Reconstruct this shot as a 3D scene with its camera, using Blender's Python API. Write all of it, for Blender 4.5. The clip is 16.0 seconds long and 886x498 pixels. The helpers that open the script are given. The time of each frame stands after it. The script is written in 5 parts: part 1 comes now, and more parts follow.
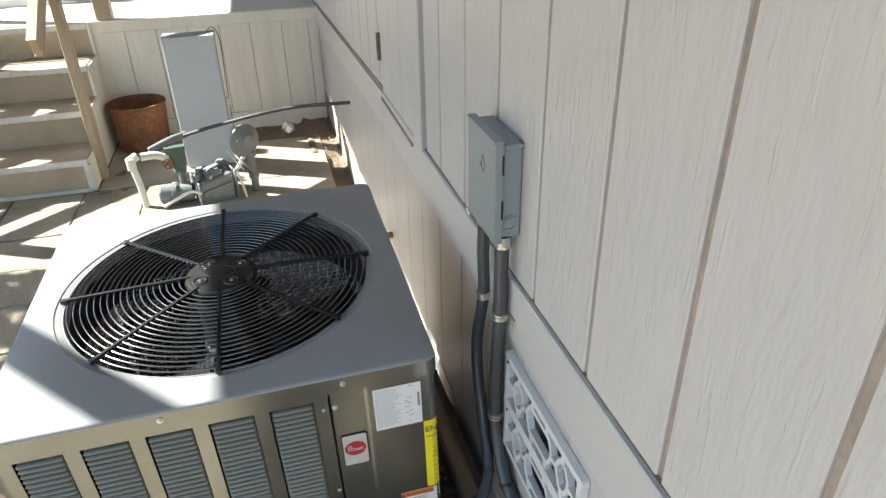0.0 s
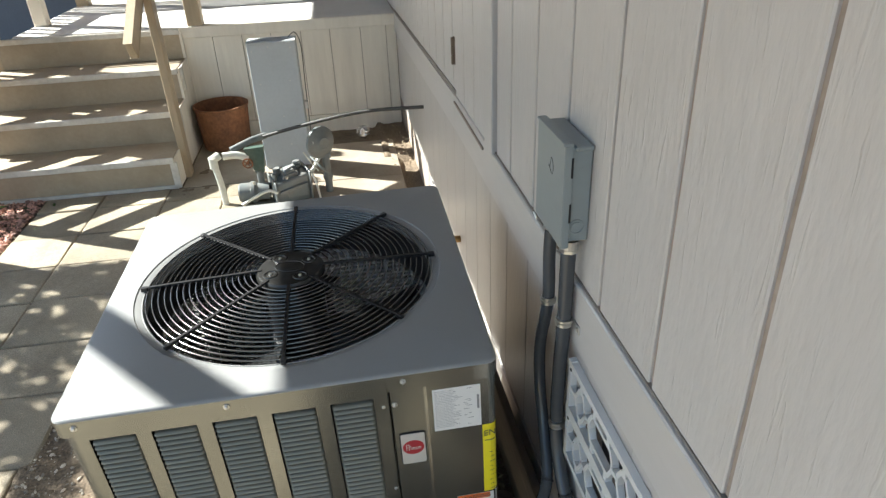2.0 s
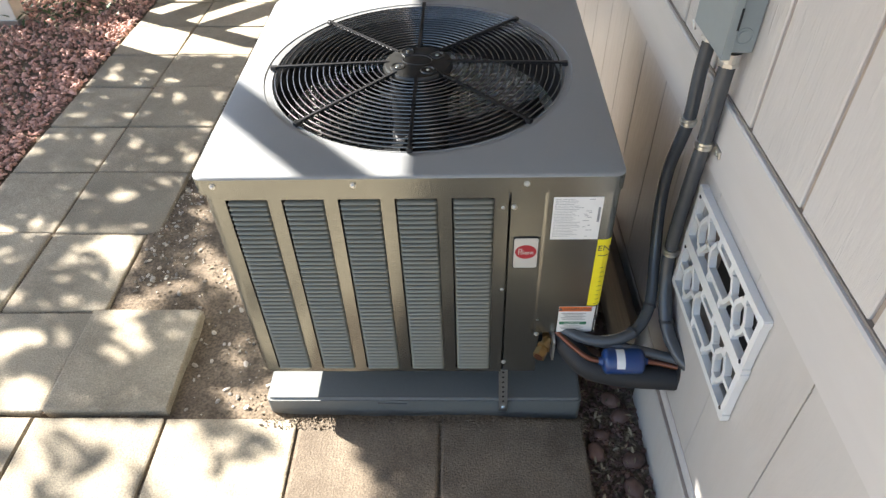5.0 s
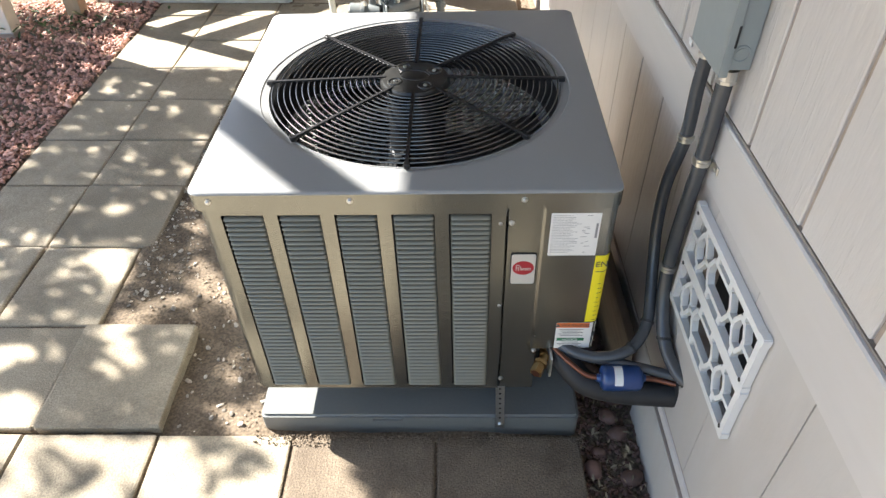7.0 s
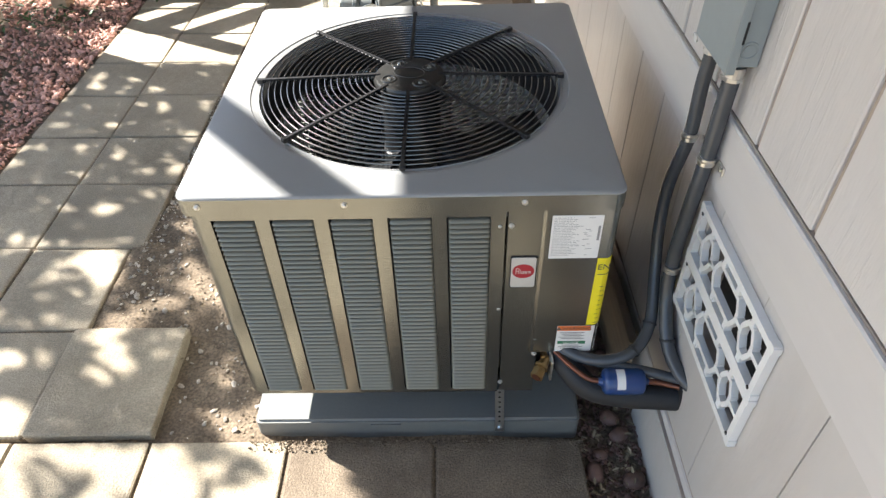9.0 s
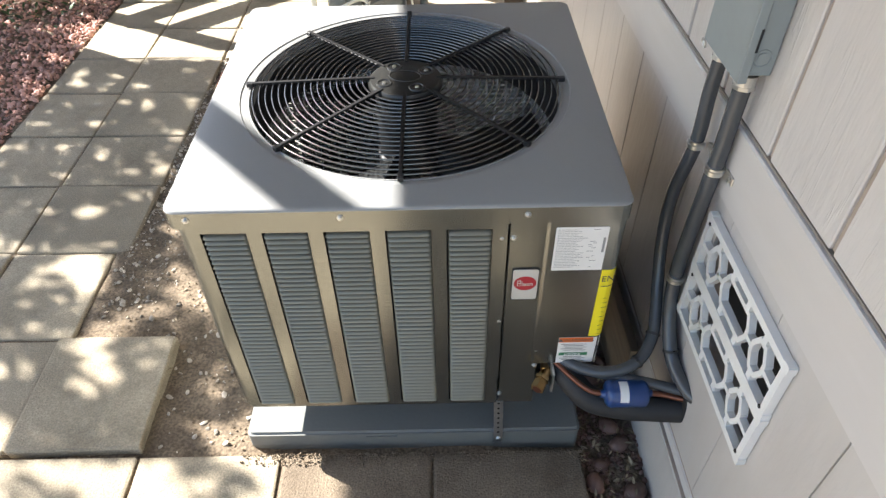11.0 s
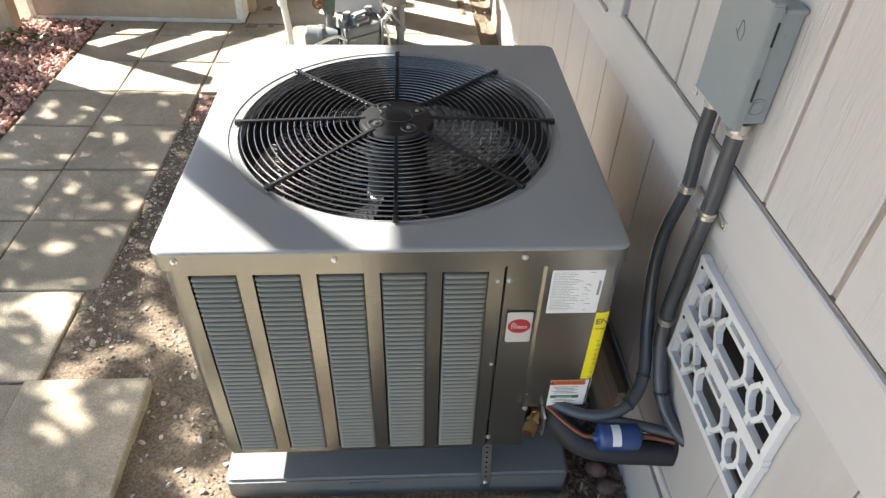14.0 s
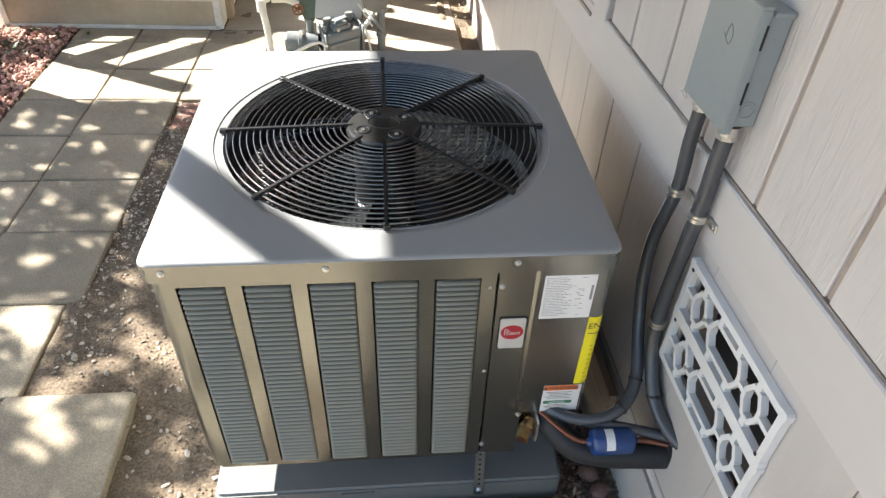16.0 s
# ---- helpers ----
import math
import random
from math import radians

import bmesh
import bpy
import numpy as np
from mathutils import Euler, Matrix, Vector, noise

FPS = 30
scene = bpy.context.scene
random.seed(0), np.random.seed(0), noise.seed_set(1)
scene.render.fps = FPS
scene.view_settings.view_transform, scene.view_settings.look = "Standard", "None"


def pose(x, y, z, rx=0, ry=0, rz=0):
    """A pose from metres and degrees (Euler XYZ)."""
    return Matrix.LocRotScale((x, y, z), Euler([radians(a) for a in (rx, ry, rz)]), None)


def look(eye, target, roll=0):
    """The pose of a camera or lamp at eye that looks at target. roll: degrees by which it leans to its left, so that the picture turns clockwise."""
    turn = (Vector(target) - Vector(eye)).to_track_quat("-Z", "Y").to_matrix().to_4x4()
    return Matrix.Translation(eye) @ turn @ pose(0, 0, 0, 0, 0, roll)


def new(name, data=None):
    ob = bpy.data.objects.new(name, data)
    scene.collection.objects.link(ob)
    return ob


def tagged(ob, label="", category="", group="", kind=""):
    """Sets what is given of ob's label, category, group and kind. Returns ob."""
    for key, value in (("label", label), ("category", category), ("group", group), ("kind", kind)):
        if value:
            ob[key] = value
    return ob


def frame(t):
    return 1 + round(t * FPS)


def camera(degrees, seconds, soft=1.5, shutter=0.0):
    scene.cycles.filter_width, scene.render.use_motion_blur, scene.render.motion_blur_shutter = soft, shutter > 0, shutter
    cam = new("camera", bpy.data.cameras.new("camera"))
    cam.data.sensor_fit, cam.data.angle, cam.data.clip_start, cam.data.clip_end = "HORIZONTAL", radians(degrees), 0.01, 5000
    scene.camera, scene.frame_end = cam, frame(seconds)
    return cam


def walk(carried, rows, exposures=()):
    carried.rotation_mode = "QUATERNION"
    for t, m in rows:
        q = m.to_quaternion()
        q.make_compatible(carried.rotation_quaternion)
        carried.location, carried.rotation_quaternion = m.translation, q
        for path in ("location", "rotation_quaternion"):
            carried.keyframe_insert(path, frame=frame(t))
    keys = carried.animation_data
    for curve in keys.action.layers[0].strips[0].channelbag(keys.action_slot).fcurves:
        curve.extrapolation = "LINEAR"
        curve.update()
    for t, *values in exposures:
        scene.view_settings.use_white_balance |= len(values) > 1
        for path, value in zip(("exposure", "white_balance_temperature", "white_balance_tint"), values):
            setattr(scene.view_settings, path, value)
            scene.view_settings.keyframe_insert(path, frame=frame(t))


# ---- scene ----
cam = camera(67.1, 16.0, soft=1.4)
PATH = [
    (0, (0.1635, -0.8956, 1.4637), (0.4072, 0.0299, 0.9214), -1.15),
    (0.5, (0.1775, -0.9120, 1.4667), (0.3824, 0.0354, 0.9466), -1.78),
    (1, (0.1736, -0.9057, 1.4606), (0.3483, 0.0512, 0.9472), -1.93),
    (1.5, (0.1747, -0.8996, 1.4598), (0.3290, 0.0584, 0.9417), -2.19),
    (2, (0.1708, -0.8984, 1.4516), (0.3045, 0.0569, 0.9230), -2.35),
    (2.5, (0.1409, -0.8975, 1.4236), (0.2376, 0.0273, 0.8359), -0.34),
    (3, (0.1234, -0.8996, 1.3857), (0.1736, -0.0311, 0.7125), 0.73),
    (3.5, (0.1186, -0.9083, 1.3702), (0.1336, -0.0771, 0.6498), 0.17),
    (4, (0.1094, -0.9154, 1.3729), (0.1004, -0.0993, 0.6354), -0.75),
    (4.5, (0.0971, -0.9174, 1.3766), (0.0777, -0.1009, 0.6398), -0.73),
    (7, (0.0901, -0.9072, 1.3767), (0.0798, -0.0746, 0.6579), -0.18),
    (7.5, (0.0881, -0.8981, 1.3789), (0.0790, -0.0694, 0.6557), -0.37),
    (8, (0.0882, -0.8889, 1.3761), (0.0796, -0.0606, 0.6523), -0.57),
    (8.5, (0.0833, -0.8787, 1.3752), (0.0802, -0.0535, 0.6479), -0.48),
    (9, (0.0835, -0.8645, 1.3715), (0.0827, -0.0423, 0.6407), -0.28),
    (11.5, (0.0464, -0.8033, 1.3711), (0.0761, 0.0081, 0.6290), 0.78),
    (12, (0.0262, -0.8022, 1.3717), (0.0683, 0.0143, 0.6357), 1.34),
    (12.5, (0.0160, -0.8031, 1.3735), (0.0734, 0.0227, 0.6491), 2.18),
    (13, (0.0181, -0.7980, 1.3716), (0.0842, 0.0341, 0.6553), 2.35),
    (13.5, (0.0192, -0.7899, 1.3718), (0.0944, 0.0532, 0.6694), 3.11),
    (14, (0.0141, -0.7869, 1.3718), (0.0915, 0.0592, 0.6730), 3.21),
    (14.5, (0.0010, -0.7837, 1.3706), (0.0805, 0.0665, 0.6771), 3.09),
    (15, (-0.0041, -0.7836, 1.3705), (0.0787, 0.0693, 0.6808), 3.18),
    (15.5, (-0.0020, -0.7796, 1.3686), (0.0830, 0.0735, 0.6793), 3.38),
    (16, (-0.0020, -0.7755, 1.3687), (0.1061, 0.0728, 0.6767), 3.53),
]
walk(cam, [(t, look(eye, target, roll)) for t, eye, target, roll in PATH],
     exposures=[(0.0, 2.2, 6300, 5), (0.5, 2.0, 6350, 5), (1.0, 1.9, 6350, 5), (2.0, 1.9, 6350, 5), (2.5, 1.85, 6400, 5), (3.0, 1.79, 6400, 6), (3.5, 2.12, 6500, 9), (4.0, 2.36, 6520, 10), (16.0, 2.40, 6570, 10)])

# ---- light ----
DX, DY = 1.06, -0.55                    # how far sunlight runs sideways for each metre that it falls
sun_dir = Vector((DX, DY, -1.0)).normalized()
elev = math.asin(-sun_dir.z)
world = bpy.data.worlds.new("sky")
scene.world = world
world.use_nodes = True
wn = world.node_tree.nodes
sky = wn.new("ShaderNodeTexSky")
sky.sky_type = "NISHITA"
sky.sun_disc = False
sky.sun_elevation = elev
sky.sun_rotation = math.atan2(-sun_dir.x, -sun_dir.y)
wn["Background"].inputs["Strength"].default_value = 0.085
world.node_tree.links.new(sky.outputs["Color"], wn["Background"].inputs["Color"])
sun = new("sun", bpy.data.lights.new("sun", "SUN"))
sun.data.energy, sun.data.angle, sun.data.color = 5.0, radians(0.55), (1.0, 0.965, 0.91)
sun.matrix_world = Matrix.Translation((-4, 3, 6)) @ sun_dir.to_track_quat("-Z", "Y").to_matrix().to_4x4()


# ---- materials ----
def mat(name, col, rough=0.6, metal=0.0, var=0.12, scale=8.0, fine=60.0, bump=0.15, bscale=None, stretch=(1, 1, 1),
        dirt=None, dirt_amt=0.0, dirt_scale=3.0, rnd=0.0, spec=0.5, ior=1.5, island=False, coat=0.0, cracks=0.0, speck=0.0, speck_scale=180.0):
    m = bpy.data.materials.new(name)
    m.use_nodes = True
    nt = m.node_tree
    n, l = nt.nodes, nt.links
    b = n["Principled BSDF"]
    b.inputs["Roughness"].default_value, b.inputs["Metallic"].default_value = rough, metal
    b.inputs["Specular IOR Level"].default_value = spec
    b.inputs["Coat Weight"].default_value = coat
    b.inputs["IOR"].default_value = ior
    tc = n.new("ShaderNodeTexCoord")
    mp = n.new("ShaderNodeMapping")
    mp.inputs["Scale"].default_value = stretch
    oi, off = n.new("ShaderNodeObjectInfo"), n.new("ShaderNodeVectorMath")
    off.operation = "MULTIPLY_ADD"
    off.inputs[1].default_value = (3.7, 3.7, 3.7)
    l.new(oi.outputs["Location"], off.inputs[0])
    l.new(tc.outputs["Object"], off.inputs[2])
    l.new(off.outputs["Vector"], mp.inputs["Vector"])
    n1, n2 = n.new("ShaderNodeTexNoise"), n.new("ShaderNodeTexNoise")
    n1.inputs["Scale"].default_value, n2.inputs["Scale"].default_value = scale, fine
    n1.inputs["Detail"].default_value, n2.inputs["Detail"].default_value = 5, 6
    for k in (n1, n2):
        l.new(mp.outputs["Vector"], k.inputs["Vector"])
    add = n.new("ShaderNodeMath")
    add.operation = "ADD"
    l.new(n1.outputs["Fac"], add.inputs[0])
    l.new(n2.outputs["Fac"], add.inputs[1])
    val = add.outputs[0]
    if rnd:
        info = n.new("ShaderNodeNewGeometry" if island else "ShaderNodeObjectInfo")
        mul = n.new("ShaderNodeMath")
        mul.operation = "MULTIPLY_ADD"
        l.new(info.outputs["Random Per Island" if island else "Random"], mul.inputs[0])
        mul.inputs[1].default_value = rnd
        l.new(val, mul.inputs[2])
        sub = n.new("ShaderNodeMath")
        sub.operation = "SUBTRACT"
        l.new(mul.outputs[0], sub.inputs[0])
        sub.inputs[1].default_value = rnd / 2
        val = sub.outputs[0]
    rng = n.new("ShaderNodeMapRange")
    rng.inputs["From Min"].default_value, rng.inputs["From Max"].default_value = 0.6, 1.4
    rng.inputs["To Min"].default_value, rng.inputs["To Max"].default_value = 1 - var, 1 + var
    rng.clamp = False
    l.new(val, rng.inputs["Value"])
    mx = n.new("ShaderNodeMix")
    mx.data_type, mx.blend_type = "RGBA", "MULTIPLY"
    mx.inputs["Factor"].default_value = 1
    mx.inputs["A"].default_value = (*col, 1)
    l.new(rng.outputs["Result"], mx.inputs["B"])
    out = mx.outputs["Result"]
    if speck:
        n6, r6, m6 = n.new("ShaderNodeTexNoise"), n.new("ShaderNodeMapRange"), n.new("ShaderNodeMix")
        n6.inputs["Scale"].default_value, n6.inputs["Detail"].default_value = speck_scale, 2
        r6.inputs["From Min"].default_value, r6.inputs["From Max"].default_value = 0.38, 0.62
        r6.inputs["To Min"].default_value, r6.inputs["To Max"].default_value = 1 - speck, 1 + speck
        m6.data_type, m6.blend_type = "RGBA", "MULTIPLY"
        m6.inputs["Factor"].default_value = 1
        l.new(mp.outputs["Vector"], n6.inputs["Vector"])
        l.new(n6.outputs["Fac"], r6.inputs["Value"])
        l.new(out, m6.inputs["A"])
        l.new(r6.outputs["Result"], m6.inputs["B"])
        out = m6.outputs["Result"]
    if dirt:
        n3 = n.new("ShaderNodeTexNoise")
        n3.inputs["Scale"].default_value, n3.inputs["Detail"].default_value, n3.inputs["Roughness"].default_value = dirt_scale, 8, 0.7
        l.new(mp.outputs["Vector"], n3.inputs["Vector"])
        r3 = n.new("ShaderNodeMapRange")
        r3.inputs["From Min"].default_value, r3.inputs["From Max"].default_value = 0.45, 0.7
        r3.inputs["To Max"].default_value = dirt_amt
        l.new(n3.outputs["Fac"], r3.inputs["Value"])
        m2 = n.new("ShaderNodeMix")
        m2.data_type = "RGBA"
        l.new(r3.outputs["Result"], m2.inputs["Factor"])
        l.new(out, m2.inputs["A"])
        m2.inputs["B"].default_value = (*dirt, 1)
        out = m2.outputs["Result"]
    l.new(out, b.inputs["Base Color"])
    if bump:
        bp = n.new("ShaderNodeBump")
        bp.inputs["Strength"].default_value, bp.inputs["Distance"].default_value = bump, 0.004
        if bscale:
            n4 = n.new("ShaderNodeTexNoise")
            n4.inputs["Scale"].default_value, n4.inputs["Detail"].default_value = bscale, 6
            l.new(mp.outputs["Vector"], n4.inputs["Vector"])
            l.new(n4.outputs["Fac"], bp.inputs["Height"])
        else:
            l.new(n2.outputs["Fac"], bp.inputs["Height"])
        l.new(bp.outputs["Normal"], b.inputs["Normal"])
        if cracks:
            m5, n5, r5, b5 = n.new("ShaderNodeMapping"), n.new("ShaderNodeTexNoise"), n.new("ShaderNodeMapRange"), n.new("ShaderNodeBump")
            m5.inputs["Scale"].default_value = (1, 1, 0.10)
            n5.inputs["Scale"].default_value, n5.inputs["Detail"].default_value, n5.inputs["Distortion"].default_value = 85, 3, 0.4
            r5.inputs["From Min"].default_value, r5.inputs["From Max"].default_value = 0.60, 0.72
            b5.inputs["Strength"].default_value, b5.inputs["Distance"].default_value = cracks, 0.003
            l.new(off.outputs["Vector"], m5.inputs["Vector"])
            l.new(m5.outputs["Vector"], n5.inputs["Vector"])
            l.new(n5.outputs["Fac"], r5.inputs["Value"])
            l.new(r5.outputs["Result"], b5.inputs["Height"])
            l.new(bp.outputs["Normal"], b5.inputs["Normal"])
            l.new(b5.outputs["Normal"], b.inputs["Normal"])
    return m


M = {}
M["siding"] = mat("painted_siding", (0.525, 0.496, 0.468), 0.33, var=0.06, scale=3, fine=30, bump=0.5, bscale=75, stretch=(1, 1, 0.3), cracks=0.32,
                  dirt=(0.5, 0.44, 0.38), dirt_amt=0.18, dirt_scale=6)
M["siding_low"] = mat("painted_lower_siding", (0.468, 0.440, 0.408), 0.4, var=0.06, scale=3, fine=30, bump=0.3, bscale=60, stretch=(1, 1, 0.3),
                      dirt=(0.5, 0.43, 0.36), dirt_amt=0.3, dirt_scale=5)
M["trim"] = mat("painted_trim", (0.53, 0.50, 0.472), 0.4, var=0.04, scale=3, fine=40, bump=0.3, bscale=30, stretch=(1, 0.15, 1),
                dirt=(0.5, 0.44, 0.38), dirt_amt=0.15, dirt_scale=7)
M["cream"] = mat("cream_paint", (0.78, 0.72, 0.62), 0.5, var=0.06, scale=4, fine=30, bump=0.4, bscale=25, stretch=(1, 1, 0.12),
                 dirt=(0.4, 0.32, 0.24), dirt_amt=0.3, dirt_scale=5)
# colour for the unseen overhang, kept dark to cut its bounced light
M["eave"] = mat("dark_eave_board", (0.155, 0.143, 0.125), 0.75, var=0.15, scale=4, bump=0.3)
M["gap"] = mat("weathered_groove", (0.33, 0.27, 0.225), 0.8, var=0.25, scale=10, bump=0.2)
# grimy joint brown with the shadow of the step mixed in
M["joint_shade"] = mat("joint_grime_and_shade", (0.23, 0.195, 0.165), 0.85, var=0.3, scale=10, bump=0.2)
M["tan"] = mat("tan_stair_paint", (0.37, 0.305, 0.22), 0.6, var=0.1, scale=5, fine=50, bump=0.3, dirt=(0.2, 0.15, 0.1), dirt_amt=0.4, dirt_scale=4)
M["nosing"] = mat("worn_white_nosing", (0.6, 0.58, 0.53), 0.5, var=0.12, scale=12, bump=0.2, dirt=(0.3, 0.25, 0.2), dirt_amt=0.5, dirt_scale=9)
M["wood"] = mat("tan_rail_wood", (0.42, 0.33, 0.22), 0.55, var=0.15, scale=6, fine=50, bump=0.3, stretch=(1, 1, 0.15))
M["oldwood"] = mat("weathered_board", (0.16, 0.12, 0.085), 0.8, var=0.3, scale=6, fine=60, bump=0.5, stretch=(1, 0.12, 1))
M["deck"] = mat("deck_paint", (0.58, 0.56, 0.53), 0.6, var=0.1, scale=4, bump=0.2)
M["blue"] = mat("slate_blue_paint", (0.10, 0.13, 0.18), 0.6, var=0.1)
M["paver"] = mat("concrete_paver", (0.350, 0.297, 0.215), 0.85, var=0.32, scale=9, fine=260, bump=0.7, bscale=220, rnd=0.4,
                 dirt=(0.125, 0.102, 0.070), dirt_amt=0.75, dirt_scale=4.5, speck=0.14, speck_scale=230)
# darker paver copy: soil stains plus the unit's shade in the colour
M["paver_stained_shaded"] = mat("stained_shaded_paver", (0.160, 0.124, 0.086), 0.85, var=0.34, scale=9, fine=260, bump=0.7, bscale=220, rnd=0.3,
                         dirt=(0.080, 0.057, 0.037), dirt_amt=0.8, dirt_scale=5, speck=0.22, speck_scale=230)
M["paver_red"] = mat("red_concrete_paver", (0.27, 0.14, 0.10), 0.85, var=0.35, scale=9, fine=260, bump=0.7, bscale=220, dirt=(0.12, 0.08, 0.06), dirt_amt=0.6, dirt_scale=5, speck=0.3)
M["slab"] = mat("concrete_slab", (0.34, 0.29, 0.225), 0.85, var=0.15, scale=4, fine=100, bump=0.4, bscale=80, dirt=(0.14, 0.1, 0.07), dirt_amt=0.4)
M["dirt"] = mat("bare_soil", (0.168, 0.128, 0.087), 0.95, var=0.35, scale=7, fine=90, bump=1.0, bscale=120, dirt=(0.076, 0.055, 0.036), dirt_amt=0.6, dirt_scale=4, speck=0.3, speck_scale=140)
M["lava"] = mat("red_lava_rock", (0.50, 0.295, 0.235), 0.9, var=0.28, scale=20, fine=150, bump=0.6, rnd=1.6, island=True)
M["chip"] = mat("pale_stone_chip", (0.42, 0.37, 0.30), 0.85, var=0.3, scale=20, fine=90, bump=0.4, rnd=1.4, island=True)
M["river"] = mat("brown_river_stone", (0.15, 0.082, 0.06), 0.6, var=0.3, scale=15, fine=90, bump=0.3, rnd=1.2)
M["litter"] = mat("dry_leaf", (0.24, 0.19, 0.12), 0.8, var=0.3, rnd=1.2, island=True, bump=0.1)
M["leaf"] = mat("green_leaf", (0.06, 0.10, 0.03), 0.5, var=0.3, rnd=1.0, island=True, bump=0.1)
M["bark"] = mat("bark", (0.13, 0.09, 0.06), 0.9, var=0.3, bump=0.8, stretch=(1, 1, 0.3))
# same paint as the panel, greyed to put the sky's reflection into it
M["cap"] = mat("sky_grey_coat", (0.255, 0.258, 0.255), 0.40, metal=0.0, var=0.03, scale=6, fine=300, bump=0.05, spec=0.5)
M["panel"] = mat("taupe_sheet_metal", (0.236, 0.240, 0.223), 0.22, metal=0.92, var=0.03, scale=6, fine=250, bump=0.05)
M["louver"] = mat("louver_metal", (0.185, 0.178, 0.140), 0.44, metal=0.35, var=0.03, fine=200, bump=0.03)
# near-black for black parts, and painted in where insides and holes lie unlit
M["void"] = mat("black_parts_and_shade", (0.012, 0.012, 0.013), 0.7, var=0.1, bump=0)
M["black"] = mat("black_gloss_wire", (0.014, 0.014, 0.016), 0.17, var=0.1, bump=0, spec=0.6, ior=1.9)
M["spoke"] = mat("black_coated_spoke", (0.011, 0.011, 0.012), 0.42, var=0.1, bump=0)
M["hub"] = mat("black_hub_plate", (0.024, 0.024, 0.023), 0.3, var=0.1, bump=0.03, spec=0.4)
M["blade"] = mat("dull_fan_blade", (0.08, 0.083, 0.086), 0.4, metal=0.5, var=0.15, bump=0.08)
M["motor"] = mat("dark_motor_paint", (0.022, 0.022, 0.024), 0.3, var=0.1, bump=0.04)
# cabinet metal with the shade of recesses put into the colour
M["recess"] = mat("shade_dark_metal", (0.045, 0.043, 0.038), 0.6, var=0.15, bump=0.05)
M["alu"] = mat("aluminium_fin", (0.8, 0.8, 0.78), 0.42, metal=0.4, var=0.15, bump=0.1)
M["steel"] = mat("zinc_steel", (0.6, 0.6, 0.58), 0.3, metal=0.95, var=0.1, bump=0.08)
M["pad"] = mat("grey_plastic_pad", (0.138, 0.145, 0.138), 0.5, var=0.06, scale=5, fine=120, bump=0.12, dirt=(0.2, 0.17, 0.13), dirt_amt=0.12)
M["box"] = mat("grey_green_enamel", (0.245, 0.275, 0.275), 0.35, var=0.04, scale=6, bump=0.04)
M["conduit"] = mat("grey_plastic_conduit", (0.066, 0.070, 0.075), 0.24, var=0.08, bump=0.06)
M["rubber"] = mat("black_foam", (0.016, 0.016, 0.017), 0.65, var=0.15, bump=0.25, bscale=40)
M["drier"] = mat("blue_enamel", (0.012, 0.045, 0.16), 0.28, var=0.06, bump=0.03, coat=0.3)
M["copper"] = mat("copper", (0.20, 0.085, 0.055), 0.38, metal=0.9, var=0.2, bump=0.05)
M["brass"] = mat("brass", (0.34, 0.21, 0.085), 0.38, metal=0.9, var=0.2, bump=0.05)
M["white"] = mat("white_plastic", (0.72, 0.715, 0.69), 0.35, var=0.03, bump=0.05)
M["paper"] = mat("white_label", (0.74, 0.73, 0.70), 0.45, var=0.03, bump=0.02)
M["ink"] = mat("label_ink", (0.07, 0.07, 0.07), 0.6, var=0.1, bump=0)
M["grey_ink"] = mat("faint_print", (0.22, 0.22, 0.22), 0.6, var=0.1, bump=0)
M["silver"] = mat("silver_badge", (0.6, 0.59, 0.55), 0.35, metal=0.3, var=0.05, bump=0)
M["red"] = mat("badge_red", (0.36, 0.02, 0.03), 0.4, var=0.05, bump=0)
M["yellow"] = mat("yellow_label", (0.85, 0.72, 0.02), 0.45, var=0.04, bump=0)
M["orange"] = mat("orange_band", (0.75, 0.17, 0.03), 0.45, var=0.04, bump=0)
M["green"] = mat("green_band", (0.02, 0.16, 0.07), 0.45, var=0.04, bump=0)
M["cabinet"] = mat("grey_cabinet_enamel", (0.48, 0.51, 0.53), 0.4, var=0.06, scale=4, bump=0.05, dirt=(0.25, 0.22, 0.2), dirt_amt=0.2)
M["rust"] = mat("rusty_metal", (0.23, 0.095, 0.04), 0.85, var=0.5, scale=7, fine=50, bump=0.5, dirt=(0.055, 0.022, 0.015), dirt_amt=0.8, dirt_scale=5)
M["meter"] = mat("grey_meter_paint", (0.17, 0.188, 0.185), 0.45, var=0.15, scale=12, bump=0.15, dirt=(0.2, 0.12, 0.07), dirt_amt=0.3, dirt_scale=12)
M["meter_green"] = mat("old_green_paint", (0.055, 0.095, 0.075), 0.5, var=0.25, scale=15, bump=0.15, dirt=(0.2, 0.18, 0.14), dirt_amt=0.4, dirt_scale=14)
M["pipe"] = mat("cream_pipe_paint", (0.66, 0.66, 0.59), 0.45, var=0.1, scale=12, bump=0.1, dirt=(0.25, 0.2, 0.15), dirt_amt=0.3, dirt_scale=12)
M["hose"] = mat("dark_pipe", (0.045, 0.043, 0.04), 0.6, var=0.2, bump=0.1)
M["foil"] = mat("crumpled_foil", (0.7, 0.7, 0.7), 0.25, metal=0.9, var=0.1, bump=1.0, bscale=60)


# ---- mesh helpers ----
def mesh(bm, name, material, smooth=False):
    bmesh.ops.recalc_face_normals(bm, faces=bm.faces)
    me = bpy.data.meshes.new(name)
    bm.to_mesh(me)
    bm.free()
    me.materials.append(M[material])
    if smooth:
        for p in me.polygons:
            p.use_smooth = True
        me.set_sharp_from_angle(angle=radians(40))
    return me


